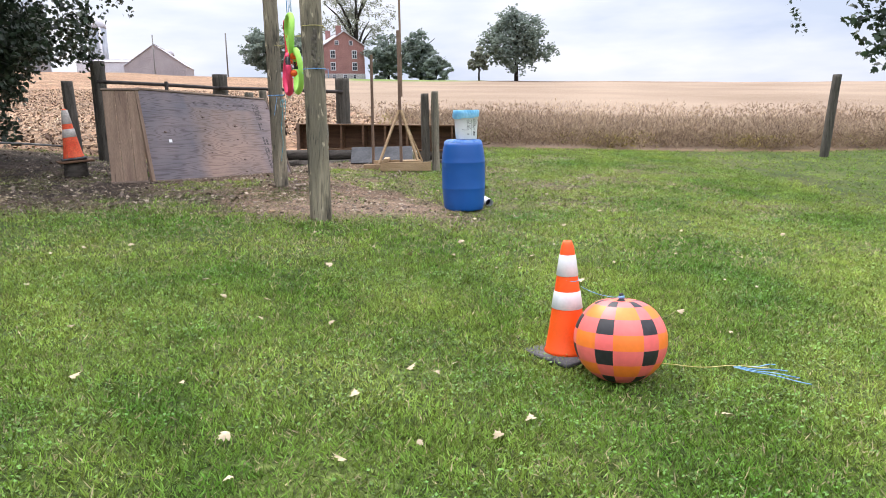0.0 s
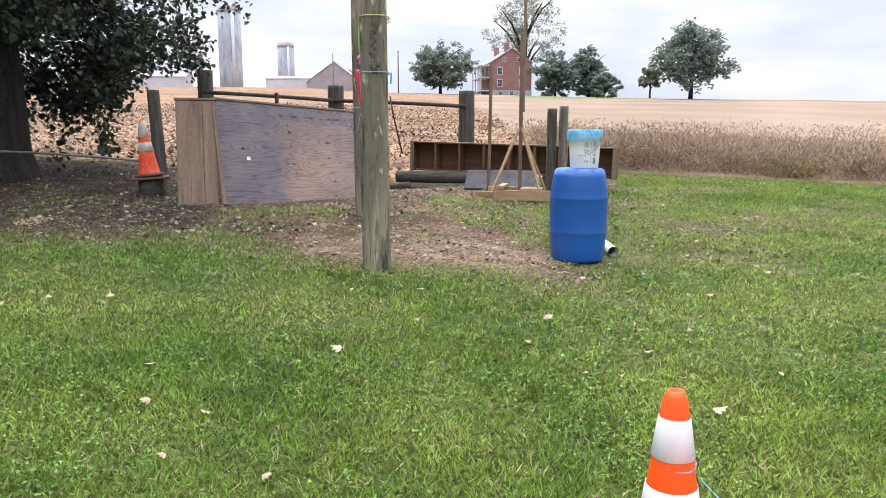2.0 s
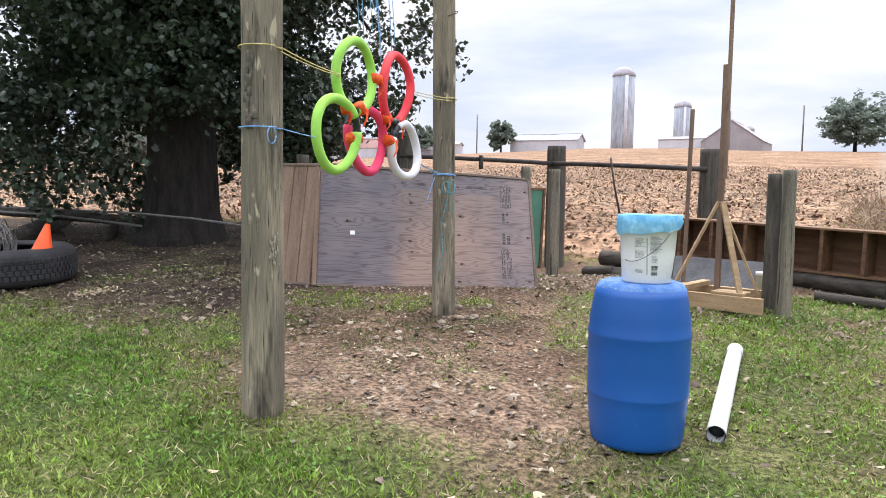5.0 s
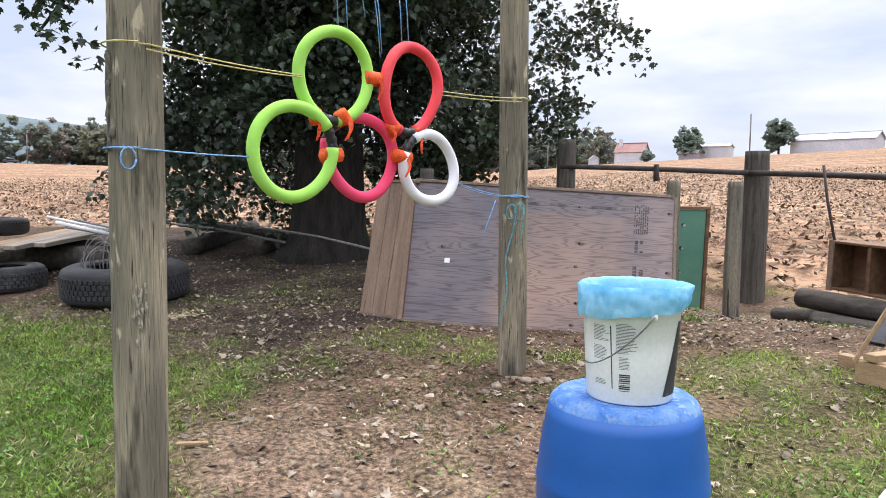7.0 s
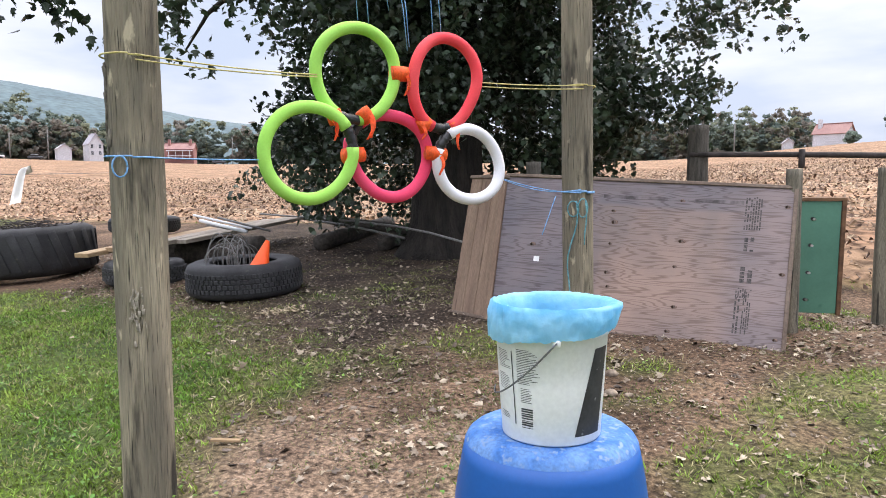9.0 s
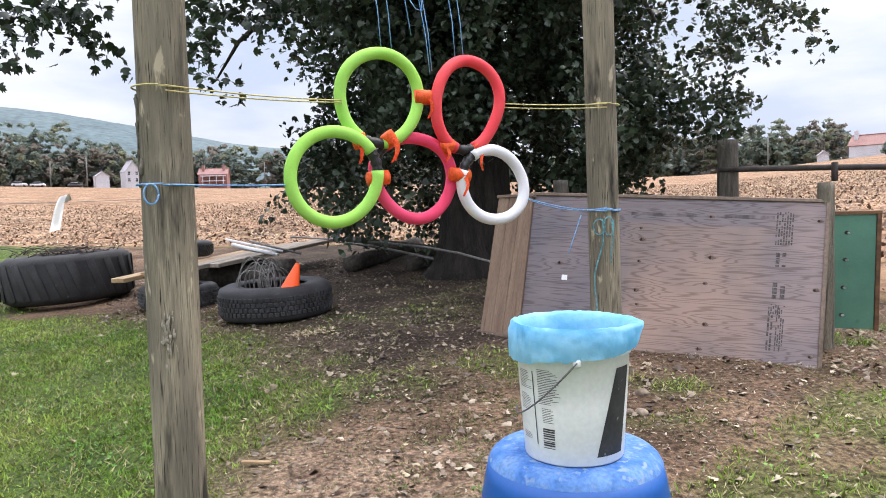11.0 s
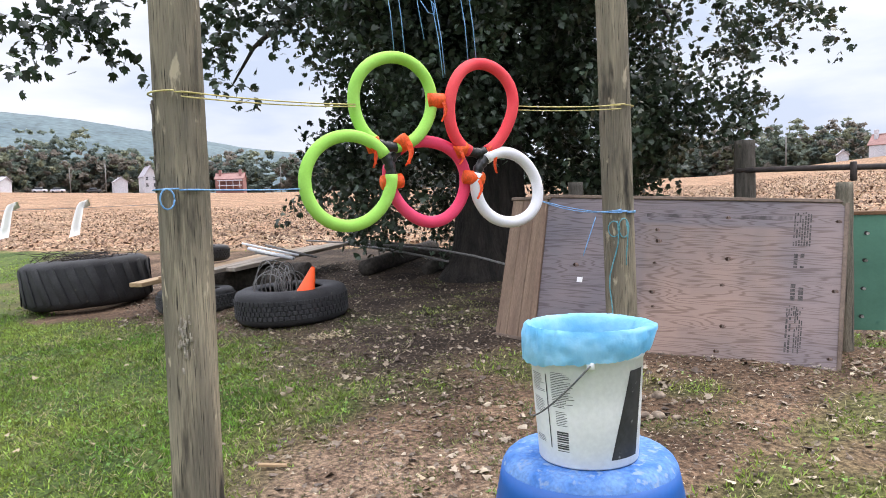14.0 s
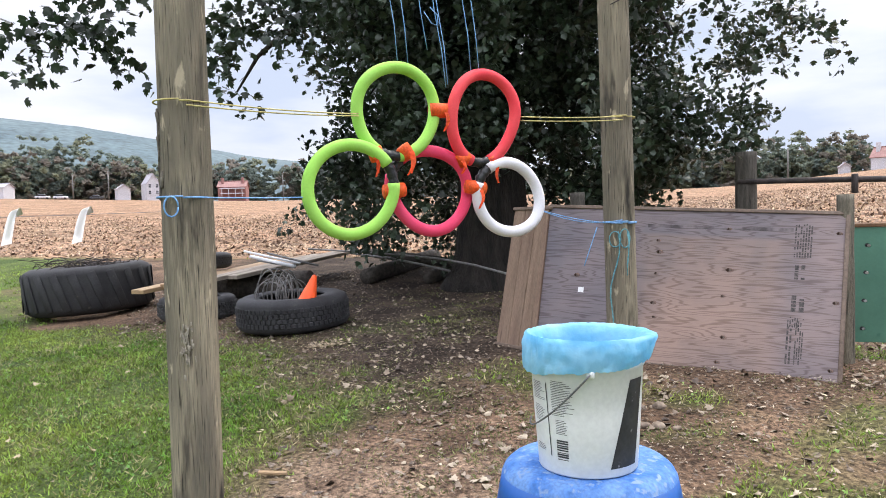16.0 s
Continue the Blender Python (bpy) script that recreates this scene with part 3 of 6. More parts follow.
def thing(name, label, category, m=None, group="", kind=""):
    ob = new(name)
    ob.empty_display_size = 0.1
    if m is not None:
        ob.matrix_basis = m
    return tagged(ob, label, category, group, kind)


def single(name, bm, material, label, category, m=None, group="", kind="", smooth_faces=True):
    ob = new(name, mesh_of(bm, material, smooth_faces))
    if m is not None:
        ob.matrix_basis = m
    return tagged(ob, label, category, group, kind)


def slab(sx, sy, sz, at=(0, 0, 0), bevel=0.004, m=None):
    """A box with eased edges, its centre at `at`."""
    bm = bmesh.new()
    bmesh.ops.create_cube(bm, size=1.0)
    bmesh.ops.scale(bm, vec=(sx, sy, sz), verts=bm.verts)
    if bevel:
        bmesh.ops.bevel(bm, geom=bm.edges[:], offset=min(bevel, 0.3 * min(sx, sy, sz)), segments=1, affect='EDGES')
    bmesh.ops.translate(bm, vec=at, verts=bm.verts)
    if m is not None:
        bm.transform(m)
    return bm


def joined(*bms):
    out = bmesh.new()
    for b in bms:
        me = bpy.data.meshes.new("tmp")
        b.to_mesh(me)
        b.free()
        out.from_mesh(me)
        bpy.data.meshes.remove(me)
    return out


def lathe(profile, seg=40, wobble=0.0, close=True):
    """A turned shape from (radius, height) pairs."""
    bm = bmesh.new()
    rings = []
    for k, (r, z) in enumerate(profile):
        rings.append([bm.verts.new((r * (1 + wobble * noise.noise((3 * math.cos(2 * math.pi * i / seg), 3 * math.sin(2 * math.pi * i / seg), z * 5))) * math.cos(2 * math.pi * i / seg),
                                    r * math.sin(2 * math.pi * i / seg), z)) for i in range(seg)])
    for a, b in zip(rings, rings[1:]):
        for i in range(seg):
            j = (i + 1) % seg
            bm.faces.new((a[i], a[j], b[j], b[i]))
    if close:
        bm.faces.new(rings[0][::-1])
        bm.faces.new(rings[-1])
    return bm


def tube(points, radius, seg=8, closed=False, caps=True):
    """A round bar along points; radius is one number or one for each point."""
    pts = [Vector(p) for p in points]
    n = len(pts)
    rad = radius if isinstance(radius, (list, tuple)) else [radius] * n
    bm = bmesh.new()
    rings = []
    ref = None
    for i in range(n):
        if closed:
            d = pts[(i + 1) % n] - pts[i - 1]
        else:
            d = pts[min(i + 1, n - 1)] - pts[max(i - 1, 0)]
        d.normalize()
        if ref is None:
            ref = d.orthogonal().normalized()
        ref = (ref - d * ref.dot(d)).normalized()
        side = d.cross(ref)
        rings.append([bm.verts.new(pts[i] + rad[i] * (math.cos(2 * math.pi * k / seg) * ref + math.sin(2 * math.pi * k / seg) * side)) for k in range(seg)])
    pairs = list(zip(rings, rings[1:])) + ([(rings[-1], rings[0])] if closed else [])
    for a, b in pairs:
        if closed and a is rings[-1]:
            off = min(range(seg), key=lambda o: (a[0].co - b[o].co).length)
            b = b[off:] + b[:off]
        for k in range(seg):
            j = (k + 1) % seg
            bm.faces.new((a[k], a[j], b[j], b[k]))
    if caps and not closed:
        bm.faces.new(rings[0][::-1])
        bm.faces.new(rings[-1])
    return bm


def sag(a, b, drop, n=14):
    a, b = Vector(a), Vector(b)
    return [a.lerp(b, i / n) - Vector((0, 0, drop * 4 * (i / n) * (1 - i / n))) for i in range(n + 1)]


def quads(name, pos, nor, uax, size_u, size_v, material, bend=0.0):
    """Many small leaf blades in one mesh: two triangles pointed at both ends, folded along the middle."""
    pos, nor, uax = (np.asarray(v, float) for v in (pos, nor, uax))
    size_u, size_v = np.asarray(size_u, float)[:, None], np.asarray(size_v, float)[:, None]
    vax = np.cross(nor, uax)
    a = pos
    b = pos + uax * size_u * 0.5 + vax * size_v * 0.5 - nor * bend * size_v
    c = pos + uax * size_u
    d = pos + uax * size_u * 0.5 - vax * size_v * 0.5 - nor * bend * size_v
    v = np.stack([a, b, c, d], 1).reshape(-1, 3)
    n = len(pos)
    me = bpy.data.meshes.new(name)
    me.vertices.add(4 * n)
    me.vertices.foreach_set("co", v.ravel())
    me.loops.add(6 * n)
    i = np.arange(n)[:, None] * 4
    me.loops.foreach_set("vertex_index", (i + np.array([0, 1, 2, 0, 2, 3])).ravel())
    me.polygons.add(2 * n)
    me.polygons.foreach_set("loop_start", np.arange(2 * n) * 3)
    me.update(calc_edges=True)
    me.materials.append(material)
    return me


LOBES = [(0.0, 0.0), (0.12, 0.34), (0.42, 0.52), (0.46, 0.26), (0.78, 0.34), (0.72, 0.14), (1.05, 0.0), (0.72, -0.14), (0.78, -0.34), (0.46, -0.26), (0.42, -0.52), (0.12, -0.34)]


def lobed(name, pos, nor, uax, size, material, bend=0.12):
    """Many five-pointed leaves in one mesh, folded along the middle."""
    vax = np.cross(nor, uax)
    s = np.asarray(size, float)[:, None]
    v = np.stack([pos + uax * s * a + vax * s * b - nor * s * bend * 2 * abs(b) for a, b in LOBES], 1).reshape(-1, 3)
    n, k = len(pos), len(LOBES)
    tri = np.array([(0, 1, 3), (1, 2, 3), (0, 3, 5), (3, 4, 5), (0, 5, 6), (0, 6, 7), (0, 7, 9), (7, 8, 9), (0, 9, 11), (9, 10, 11)])
    me = bpy.data.meshes.new(name)
    me.vertices.add(k * n)
    me.vertices.foreach_set("co", v.ravel())
    me.loops.add(3 * len(tri) * n)
    me.loops.foreach_set("vertex_index", (np.arange(n)[:, None] * k + tri.ravel()).ravel())
    me.polygons.add(len(tri) * n)
    me.polygons.foreach_set("loop_start", np.arange(len(tri) * n) * 3)
    me.update(calc_edges=True)
    me.materials.append(material)
    return me


def unit(v):
    v = np.asarray(v, float)
    return v / np.maximum(np.linalg.norm(v, axis=-1, keepdims=True), 1e-9)


rng = np.random.default_rng(5)


def post(name, x, y, r, top, material, label, lean=(0, 0), group="fence posts", sink=0.15, cut=0.0):
    """A round timber post with checks, flats and an uneven top."""
    z0 = ground_z(x, y) - sink
    h = top - z0
    bm = bmesh.new()
    seg, rows, rings = 22, 26, []
    for k in range(rows + 1):
        f = k / rows
        ring = []
        for i in range(seg):
            a = 2 * math.pi * i / seg
            rr = r * (1.03 - 0.07 * f) * (1 + 0.07 * noise.noise((math.cos(a) * 2 + x, math.sin(a) * 2 + y, f * 3)) + 0.035 * noise.noise((math.cos(a) * 7 + x, math.sin(a) * 7, f * 5)))
            rr -= 0.05 * r * max(0, noise.noise((math.cos(a) * 9, math.sin(a) * 9 + x, f * 2)) - 0.25) * 6
            zz = f * h + (cut * math.cos(a) if k == rows else 0)
            ring.append(bm.verts.new((rr * math.cos(a) + lean[0] * f * h, rr * math.sin(a) + lean[1] * f * h, zz)))
        rings.append(ring)
    for a, b in zip(rings, rings[1:]):
        for i in range(seg):
            j = (i + 1) % seg
            bm.faces.new((a[i], a[j], b[j], b[i]))
    bm.faces.new(rings[-1])
    bm.faces.new(rings[0][::-1])
    return single(name, bm, material, label, "post", pose(x, y, z0), group)


# ---------- the two tall poles with the hanging rings ----------
near_pole = post("pole", -0.09, 6.575, 0.114, 4.6, POLE, "tall weathered round timber pole with peeling bark", group="tall poles", lean=(-0.004, 0.004))
post("pole", -0.66, 9.20, 0.100, 4.7, POLE, "tall slim weathered timber pole with tied cord", group="tall poles", lean=(-0.006, -0.012))
FLAKE = mottled("bleached_bark", (0.27, 0.24, 0.19), (0.40, 0.36, 0.29), 30, 0.9, 0.4, 60)
PEEL = mottled("peeling_bark", (0.07, 0.06, 0.048), (0.17, 0.15, 0.115), 20, 0.95, 0.6, 60)
rd = random.Random(23)
pole_foot = near_pole.matrix_basis.translation
for k in range(44):
    a, z_ = rd.gauss(-0.12, 0.13), rd.gauss(0.93, 0.06)
    mm = Matrix.Translation((0.1135 * math.cos(a), 0.1135 * math.sin(a), z_ - pole_foot.z)) @ Matrix.Rotation(a, 4, 'Z') @ Matrix.Rotation(rd.uniform(-0.2, 0.2), 4, 'X')
    part("bark_flake", slab(0.005, rd.uniform(0.003, 0.009), rd.uniform(0.010, 0.045), bevel=0.001, m=mm), FLAKE, near_pole)
for k in range(14):
    a, z_ = -1.45 + rd.gauss(0, 0.12), 1.62 + 0.027 * k
    mm = Matrix.Translation((0.104 * math.cos(a), 0.104 * math.sin(a), z_ - pole_foot.z)) @ Matrix.Rotation(a, 4, 'Z') @ Matrix.Rotation(rd.uniform(-0.15, 0.15), 4, 'Y')
    part("bark_flake", slab(0.010, rd.uniform(0.02, 0.05), rd.uniform(0.04, 0.09), bevel=0.003, m=mm), PEEL, near_pole)
RA, RU = Vector((-0.20, 6.57, 0)), Vector((-0.151, 0.9885, 0))
RN = Vector((0.9885, 0.151, 0))


def on_plane(s, z, off=0.0):
    return RA + RU * s + RN * off + Vector((0, 0, z))


def noodle(s, z, rs, rz, joint, peak, material, label, off=0.0, skew=0.0, r=0.033, gap=0.2, width=0.85):
    """A ring bent from a foam tube; its two ends run out straight to a joint wound with black tape."""
    t = thing("foam_ring", label, "foam ring", group="foam rings")

    def place(a):
        d_ = math.atan2(math.sin(a - joint), math.cos(a - joint))
        k = 1 + peak * math.exp(-(d_ / width) ** 2) + skew * math.sin(2 * (a - joint)) + 0.012 * math.sin(3 * a + s * 5)
        return on_plane(s + rs * math.cos(a) * k, z + rz * math.sin(a) * k, off + 0.012 * math.sin(2 * a + s * 9))

    n = 56
    part("foam_tube", tube([place(joint + gap + (2 * math.pi - 2 * gap) * i / n) for i in range(n + 1)], r, 16), material, t)
    wound = [place(joint + gap * 1.25 * (2 * i / 9 - 1)) for i in range(10)]
    part("taped_joint", tube(wound, [r * (0.86 + 0.12 * math.sin(i * 2.3 + s * 7)) for i in range(10)], 12), BLACK_TAPE, t, "shiny black tape wound round a joint")
    return t


noodle(1.104, 2.076, 0.221, 0.205, -1.79, 0.33, LIME, "lime green foam ring hanging from blue cords", 0.0, 0.0)
noodle(1.615, 2.063, 0.198, 0.208, -1.65, 0.40, RED, "coral red foam ring hanging from blue cords", 0.03, -0.05)
noodle(0.803, 1.622, 0.220, 0.230, 0.34, 0.15, LIME, "lime green foam ring tied to a taut blue cord", 0.035, 0.0)
noodle(1.314, 1.613, 0.220, 0.216, 2.57, 0.18, PINK, "hot pink foam ring taped between others", -0.03, 0.0)
noodle(1.794, 1.564, 0.193, 0.191, 2.52, 0.25, WHITE_FOAM, "white foam ring tied to pale cords", 0.02, 0.0)


def wrap(s, z, ang, material, label, name, r=0.039, w=0.05):
    d = RU * math.cos(ang) + Vector((0, 0, math.sin(ang)))
    c = on_plane(s, z, 0.014)
    pts = [c + d * w * (i / 4 - 0.5) for i in range(5)]
    return tube(pts, [r * 0.96, r, r * 1.02, r, r * 0.96], 14)


def tape_thing(s, z, ang, tails=2, seed=0):
    rd = random.Random(seed)
    t = thing("ribbon", "bright orange plastic ribbon tied round foam rings", "ribbon", group="orange ribbons")
    part("knot", wrap(s, z, ang, ORANGE_TAPE, "", "", 0.0405, 0.115 if abs(ang) < 0.3 else 0.075), ORANGE_TAPE, t)
    for k in range(tails):
        bm = bmesh.new()
        c = on_plane(s + rd.uniform(-0.03, 0.03), z, 0.045)
        ln = rd.uniform(0.08, 0.13)
        prev = None
        ox, sw = rd.uniform(-0.25, 0.25), rd.uniform(-2, 2)
        for i in range(7):
            f = i / 6
            p = c + RU * (ox * ln * f + 0.01 * math.sin(5 * f + sw)) + RN * 0.012 * math.sin(4 * f + k) - Vector((0, 0, ln * f))
            row = [bm.verts.new(p - RU * 0.012 * (1 - 0.6 * f)), bm.verts.new(p + RU * 0.012 * (1 - 0.6 * f) + RN * 0.006)]
            if prev:
                bm.faces.new((prev[0], prev[1], row[1], row[0]))
            prev = row
        bmesh.ops.solidify(bm, geom=bm.faces[:], thickness=0.0015)
        part("tail", bm, ORANGE_TAPE, t)


for k, (s, z, a, n) in enumerate([(1.351, 2.057, 0.0, 1), (0.967, 1.813, 1.9, 2), (1.138, 1.827, -0.9, 2), (1.065, 1.619, 0.1, 1), (1.486, 1.791, 0.5, 1), (1.670, 1.773, -1.1, 1), (1.560, 1.633, -0.1, 1)]):
    tape_thing(s, z, a, n, k)


def cord(points, r, material, label, group="cords"):
    return single("cord", tube(points, r, 6), material, label, "cord", group=group)


for s0, s1, z1 in ((1.09, 1.10, 2.31), (1.13, 1.165, 2.30), (1.24, 1.27, 2.38), (1.30, 1.385, 2.18), (1.32, 1.40, 2.20), (1.52, 1.545, 2.28), (1.55, 1.60, 2.28)):
    top = on_plane(s0 - 0.18, 4.25)
    cord([top.lerp(on_plane(s1, z1, 0.03), i / 10) + RU * 0.006 * math.sin(i * 2.1 + s0 * 30) for i in range(11)], 0.0028, BLUE_CORD, "pale blue cord hanging down to foam rings")
cord([on_plane(1.30 + 0.05 * math.sin(i), 2.56 + 0.05 * math.cos(i * 1.3), 0.03) for i in range(5)], 0.0028, BLUE_CORD, "loose curl of pale blue cord")
AX, BX = Vector((-0.09, 6.57, 0)), Vector((-0.667, 9.187, 0))
BF, BS = Vector((0.853, -0.523, 0)), Vector((0.523, 0.853, 0))


def turns(c, r, z, n=1, tilt=0.0):
    return [c + Vector((r * math.cos(a), r * math.sin(a), z + tilt * math.sin(a) + 0.006 * a / 6.28)) for a in [2 * math.pi * n * i / (24 * n) for i in range(24 * n + 1)]]


cord(turns(AX, 0.117, 2.02), 0.004, YELLOW_CORD, "yellow cord round a timber pole", "pole lashings")
cord(turns(AX, 0.117, 1.59), 0.004, BLUE_CORD, "blue cord round a timber pole", "pole lashings")
cord(turns(BX, 0.104, 2.07), 0.004, YELLOW_CORD, "yellow cord round a timber pole", "pole lashings")
cord(turns(BX, 0.104, 1.40, 2), 0.004, BLUE_CORD, "blue cord round a timber pole", "pole lashings")
for dz in (0.0, 0.022):
    cord(sag(AX + Vector((0.13, 0.03, 2.02 - dz)), on_plane(0.87, 2.02 - dz * 0.5, 0.03), 0.012), 0.0035, YELLOW_CORD, "taut yellow cord from a pole to foam rings")
    cord(sag(on_plane(1.84, 2.04 - dz, 0.03), BX + Vector((0.1, -0.03, 2.07 - dz)), 0.008), 0.0035, YELLOW_CORD, "taut yellow cord from foam rings to a pole")
    cord(sag(on_plane(1.98, 1.50, 0.02), BX + Vector((0.1, -0.04, 1.40 + dz)), 0.02 + dz), 0.003, BLUE_CORD, "pale cord from foam ring to a pole")
cord(sag(AX + Vector((0.13, 0.03, 1.59)), on_plane(0.60, 1.59, 0.04), 0.004), 0.0035, BLUE_CORD, "taut blue cord from a pole to a foam ring")
cord([AX + Vector((0.14, -0.05 + 0.03 * math.cos(a), 1.55 + 0.045 * math.sin(a))) for a in [i * 0.52 for i in range(13)]], 0.004, BLUE_CORD, "loose loop of blue cord on a pole", "pole lashings")
UP = Vector((0, 0, 1))
for k, (dy, dz, ry_, rz_) in enumerate(((-0.03, -0.06, 0.035, 0.05), (0.03, -0.055, 0.03, 0.06))):
    cord([BX + BF * (0.112 + 0.012 * math.sin(a)) + BS * (dy + ry_ * math.cos(a)) + UP * (1.36 + dz + rz_ * math.sin(a)) for a in [i * 0.45 + k for i in range(15)]], 0.0042, TEAL_CORD, "teal cord knotted in a bow on a pole", "pole lashings")
for k, (side0, drift, steps) in enumerate(((-0.01, -0.04, 13), (0.03, 0.045, 5))):
    cord([BX + BF * (0.108 + 0.004 * math.sin(i * 1.7)) + BS * (side0 + drift * i / 6 + 0.018 * math.sin(i * 0.9 + k)) + UP * (1.35 - 0.07 * i) for i in range(steps)], 0.0045, TEAL_CORD, "loose teal cord dangling down a pole", "pole lashings")
cord([BX + BF * 0.115 - BS * (0.14 + 0.012 * i) + UP * (1.38 - 0.035 * i) for i in range(8)], 0.0035, BLUE_CORD, "pale loose cord end", "pole lashings")
cord(turns(BX, 0.104, 2.80, 1, 0.05), 0.004, DARK_IRON, "dark wire round a timber pole", "pole lashings")

# ---------- blue barrel and bucket ----------
bx, by = 1.685, 7.657
bz = ground_z(bx, by) + 0.006
prof = [(0.222, 0.0), (0.240, 0.008), (0.247, 0.03), (0.256, 0.11), (0.265, 0.21), (0.268, 0.255), (0.2705, 0.262), (0.2705, 0.271), (0.269, 0.278), (0.271, 0.40), (0.2715, 0.47),
        (0.271, 0.555), (0.2735, 0.565), (0.2735, 0.578), (0.270, 0.588), (0.265, 0.65), (0.256, 0.71), (0.245, 0.765), (0.236, 0.805)]
prof = [(r_, z_ * 1.05) for r_, z_ in prof]
barrel = thing("barrel", "large blue plastic barrel standing upright on bare soil", "barrel", pose(bx, by, bz))
part("body", lathe(prof, 56, 0.004, close=True), BLUE_PLASTIC, barrel)
part("top", lathe([(0.2365, 0.8440), (0.228, 0.860), (0.214, 0.872), (0.196, 0.878), (0.17, 0.880), (0.0005, 0.881)], 56, 0.0, close=False), PALE_SCUFF, barrel, "scuffed pale blue barrel top")
kx_, ky_, kz = 1.722, 7.637, bz + 0.882
bucket = thing("bucket", "white plastic pail with printed text and a wire handle", "bucket", pose(kx_, ky_, kz) @ Matrix.Scale(0.955, 4))
wall_p = [(0.130, 0.006), (0.134, 0.0), (0.1365, 0.004), (0.1465, 0.15), (0.1545, 0.285), (0.158, 0.287), (0.1585, 0.297), (0.155, 0.30), (0.1555, 0.325), (0.158, 0.327), (0.1585, 0.352),
          (0.1565, 0.357), (0.152, 0.357), (0.151, 0.33), (0.142, 0.14), (0.132, 0.012), (0.0005, 0.01)]
part("body", lathe(wall_p, 56, close=False), WHITE_PLASTIC, bucket)


def on_bucket(a, z, off=0.0012):
    r = 0.1365 + (0.1545 - 0.1365) * (z - 0.004) / 0.281 + off
    return Vector((r * math.cos(a), r * math.sin(a), z))


def patch(corners, n=8):
    """A thin printed patch on the pail wall between two heights and two bearings at foot and head."""
    a0, a1, z0, b0, b1, z1 = corners
    bm = bmesh.new()
    rows = []
    for k in range(n + 1):
        f = k / n
        rows.append([bm.verts.new(on_bucket((a0 + (a1 - a0) * g) * (1 - f) + (b0 + (b1 - b0) * g) * f, z0 + (z1 - z0) * f)) for g in [i / 6 for i in range(7)]])
    for p, q in zip(rows, rows[1:]):
        for i in range(6):
            bm.faces.new((p[i], p[i + 1], q[i + 1], q[i]))
    return bm


face = math.atan2(6.71 - by, 3.44 - bx)  # the side turned to the lawn
rd = random.Random(3)
part("print_panel", patch((face + 0.44, face + 1.10, 0.025, face + 0.82, face + 1.22, 0.26)), WORN_PRINT, bucket, "scuffed black printed band")
part("print_line", patch((face - 0.76, face - 0.735, 0.05, face - 0.80, face - 0.775, 0.25)), PRINT, bucket)
bars = []
for k in range(9):
    z = 0.045 + 0.0062 * k
    bars.append(patch((face - 0.60, face - 0.36, z, face - 0.60, face - 0.36, z + rd.choice((0.002, 0.0035, 0.0045))), 1))
part("barcode", joined(*bars), PRINT, bucket, "plain barcode bars")
for a0, width, z0, z1 in ((-0.67, 0.45, 0.165, 0.258), (-0.60, 0.24, 0.115, 0.155), (-1.22, 0.40, 0.20, 0.25), (-1.22, 0.36, 0.14, 0.185), (-1.2, 0.3, 0.06, 0.075)):
    z, bars = z0, []
    while z < z1:
        w = width * rd.uniform(0.55, 1.0)
        bars.append(patch((face + a0, face + a0 + w, z, face + a0, face + a0 + w, z + 0.0014), 1))
        z += 0.0046
    tagged(part("small_print", joined(*bars), PRINT, bucket), "unreadable small print", kind="stuff")
hp = [on_bucket(face + 0.06, 0.285, 0.012)]
for i in range(1, 20):
    f = i / 20
    a = face + 0.06 - 1.75 * f
    hp.append(on_bucket(a, 0.285 - 0.165 * math.sin(math.pi * f * 0.62) / math.sin(math.pi * 0.5) + 0.0 * f, 0.010 + 0.012 * math.sin(math.pi * f)))
part("handle", tube(hp, 0.0024, 6), WIRE, bucket, "thin grey wire handle")
for a in (face + 0.06, face - 1.69):
    part("handle_lug", slab(0.012, 0.022, 0.022, bevel=0.006, m=Matrix.Translation(on_bucket(a, 0.283, 0.005)) @ Matrix.Rotation(a, 4, 'Z')), WHITE_PLASTIC, bucket)
# bag turned over the rim, ragged and puffed
bm = bmesh.new()
seg, rings = 150, []
for k in range(22):
    f = k / 21
    ring = []
    for i in range(seg):
        a = 2 * math.pi * i / seg
        nz = noise.noise((1.6 * math.cos(a), 1.6 * math.sin(a), f * 1.2))
        fold = abs(noise.noise((3.2 * math.cos(a), 3.2 * math.sin(a), f * 1.9 + 4))) - 0.2
        crease = noise.noise((11 * math.cos(a), 11 * math.sin(a), f * 6 + 9))
        flare = 0.022 * max(0, math.cos(a - (face + 1.25))) ** 3
        low = 0.283 + 0.016 * noise.noise((1.7 * math.cos(a), 1.7 * math.sin(a), 8)) + 0.020 * math.cos(a - face - 1.3) + 0.008 * crease
        if f < 0.55:
            g = f / 0.55
            r = 0.1655 + 0.004 * math.sin(math.pi * g) + 0.003 * (1 - g) + 0.006 * nz + 0.013 * fold + 0.005 * crease + flare * (0.3 + 0.7 * g)
            z = low + (0.371 - low) * g + 0.003 * fold * g
        else:
            g = (f - 0.55) / 0.45
            r = 0.1655 + flare * (1 - g) ** 6 - 0.017 * min(1, g * 2.5) - 0.02 * g + 0.005 * fold * (1 - g) + 0.002 * crease
            z = 0.371 + 0.004 * math.sin(min(1, g * 3) * math.pi) - 0.17 * g * g + 0.003 * fold * (1 - g) + 0.002 * crease
        ring.append(bm.verts.new((r * math.cos(a), r * math.sin(a), z)))
    rings.append(ring)
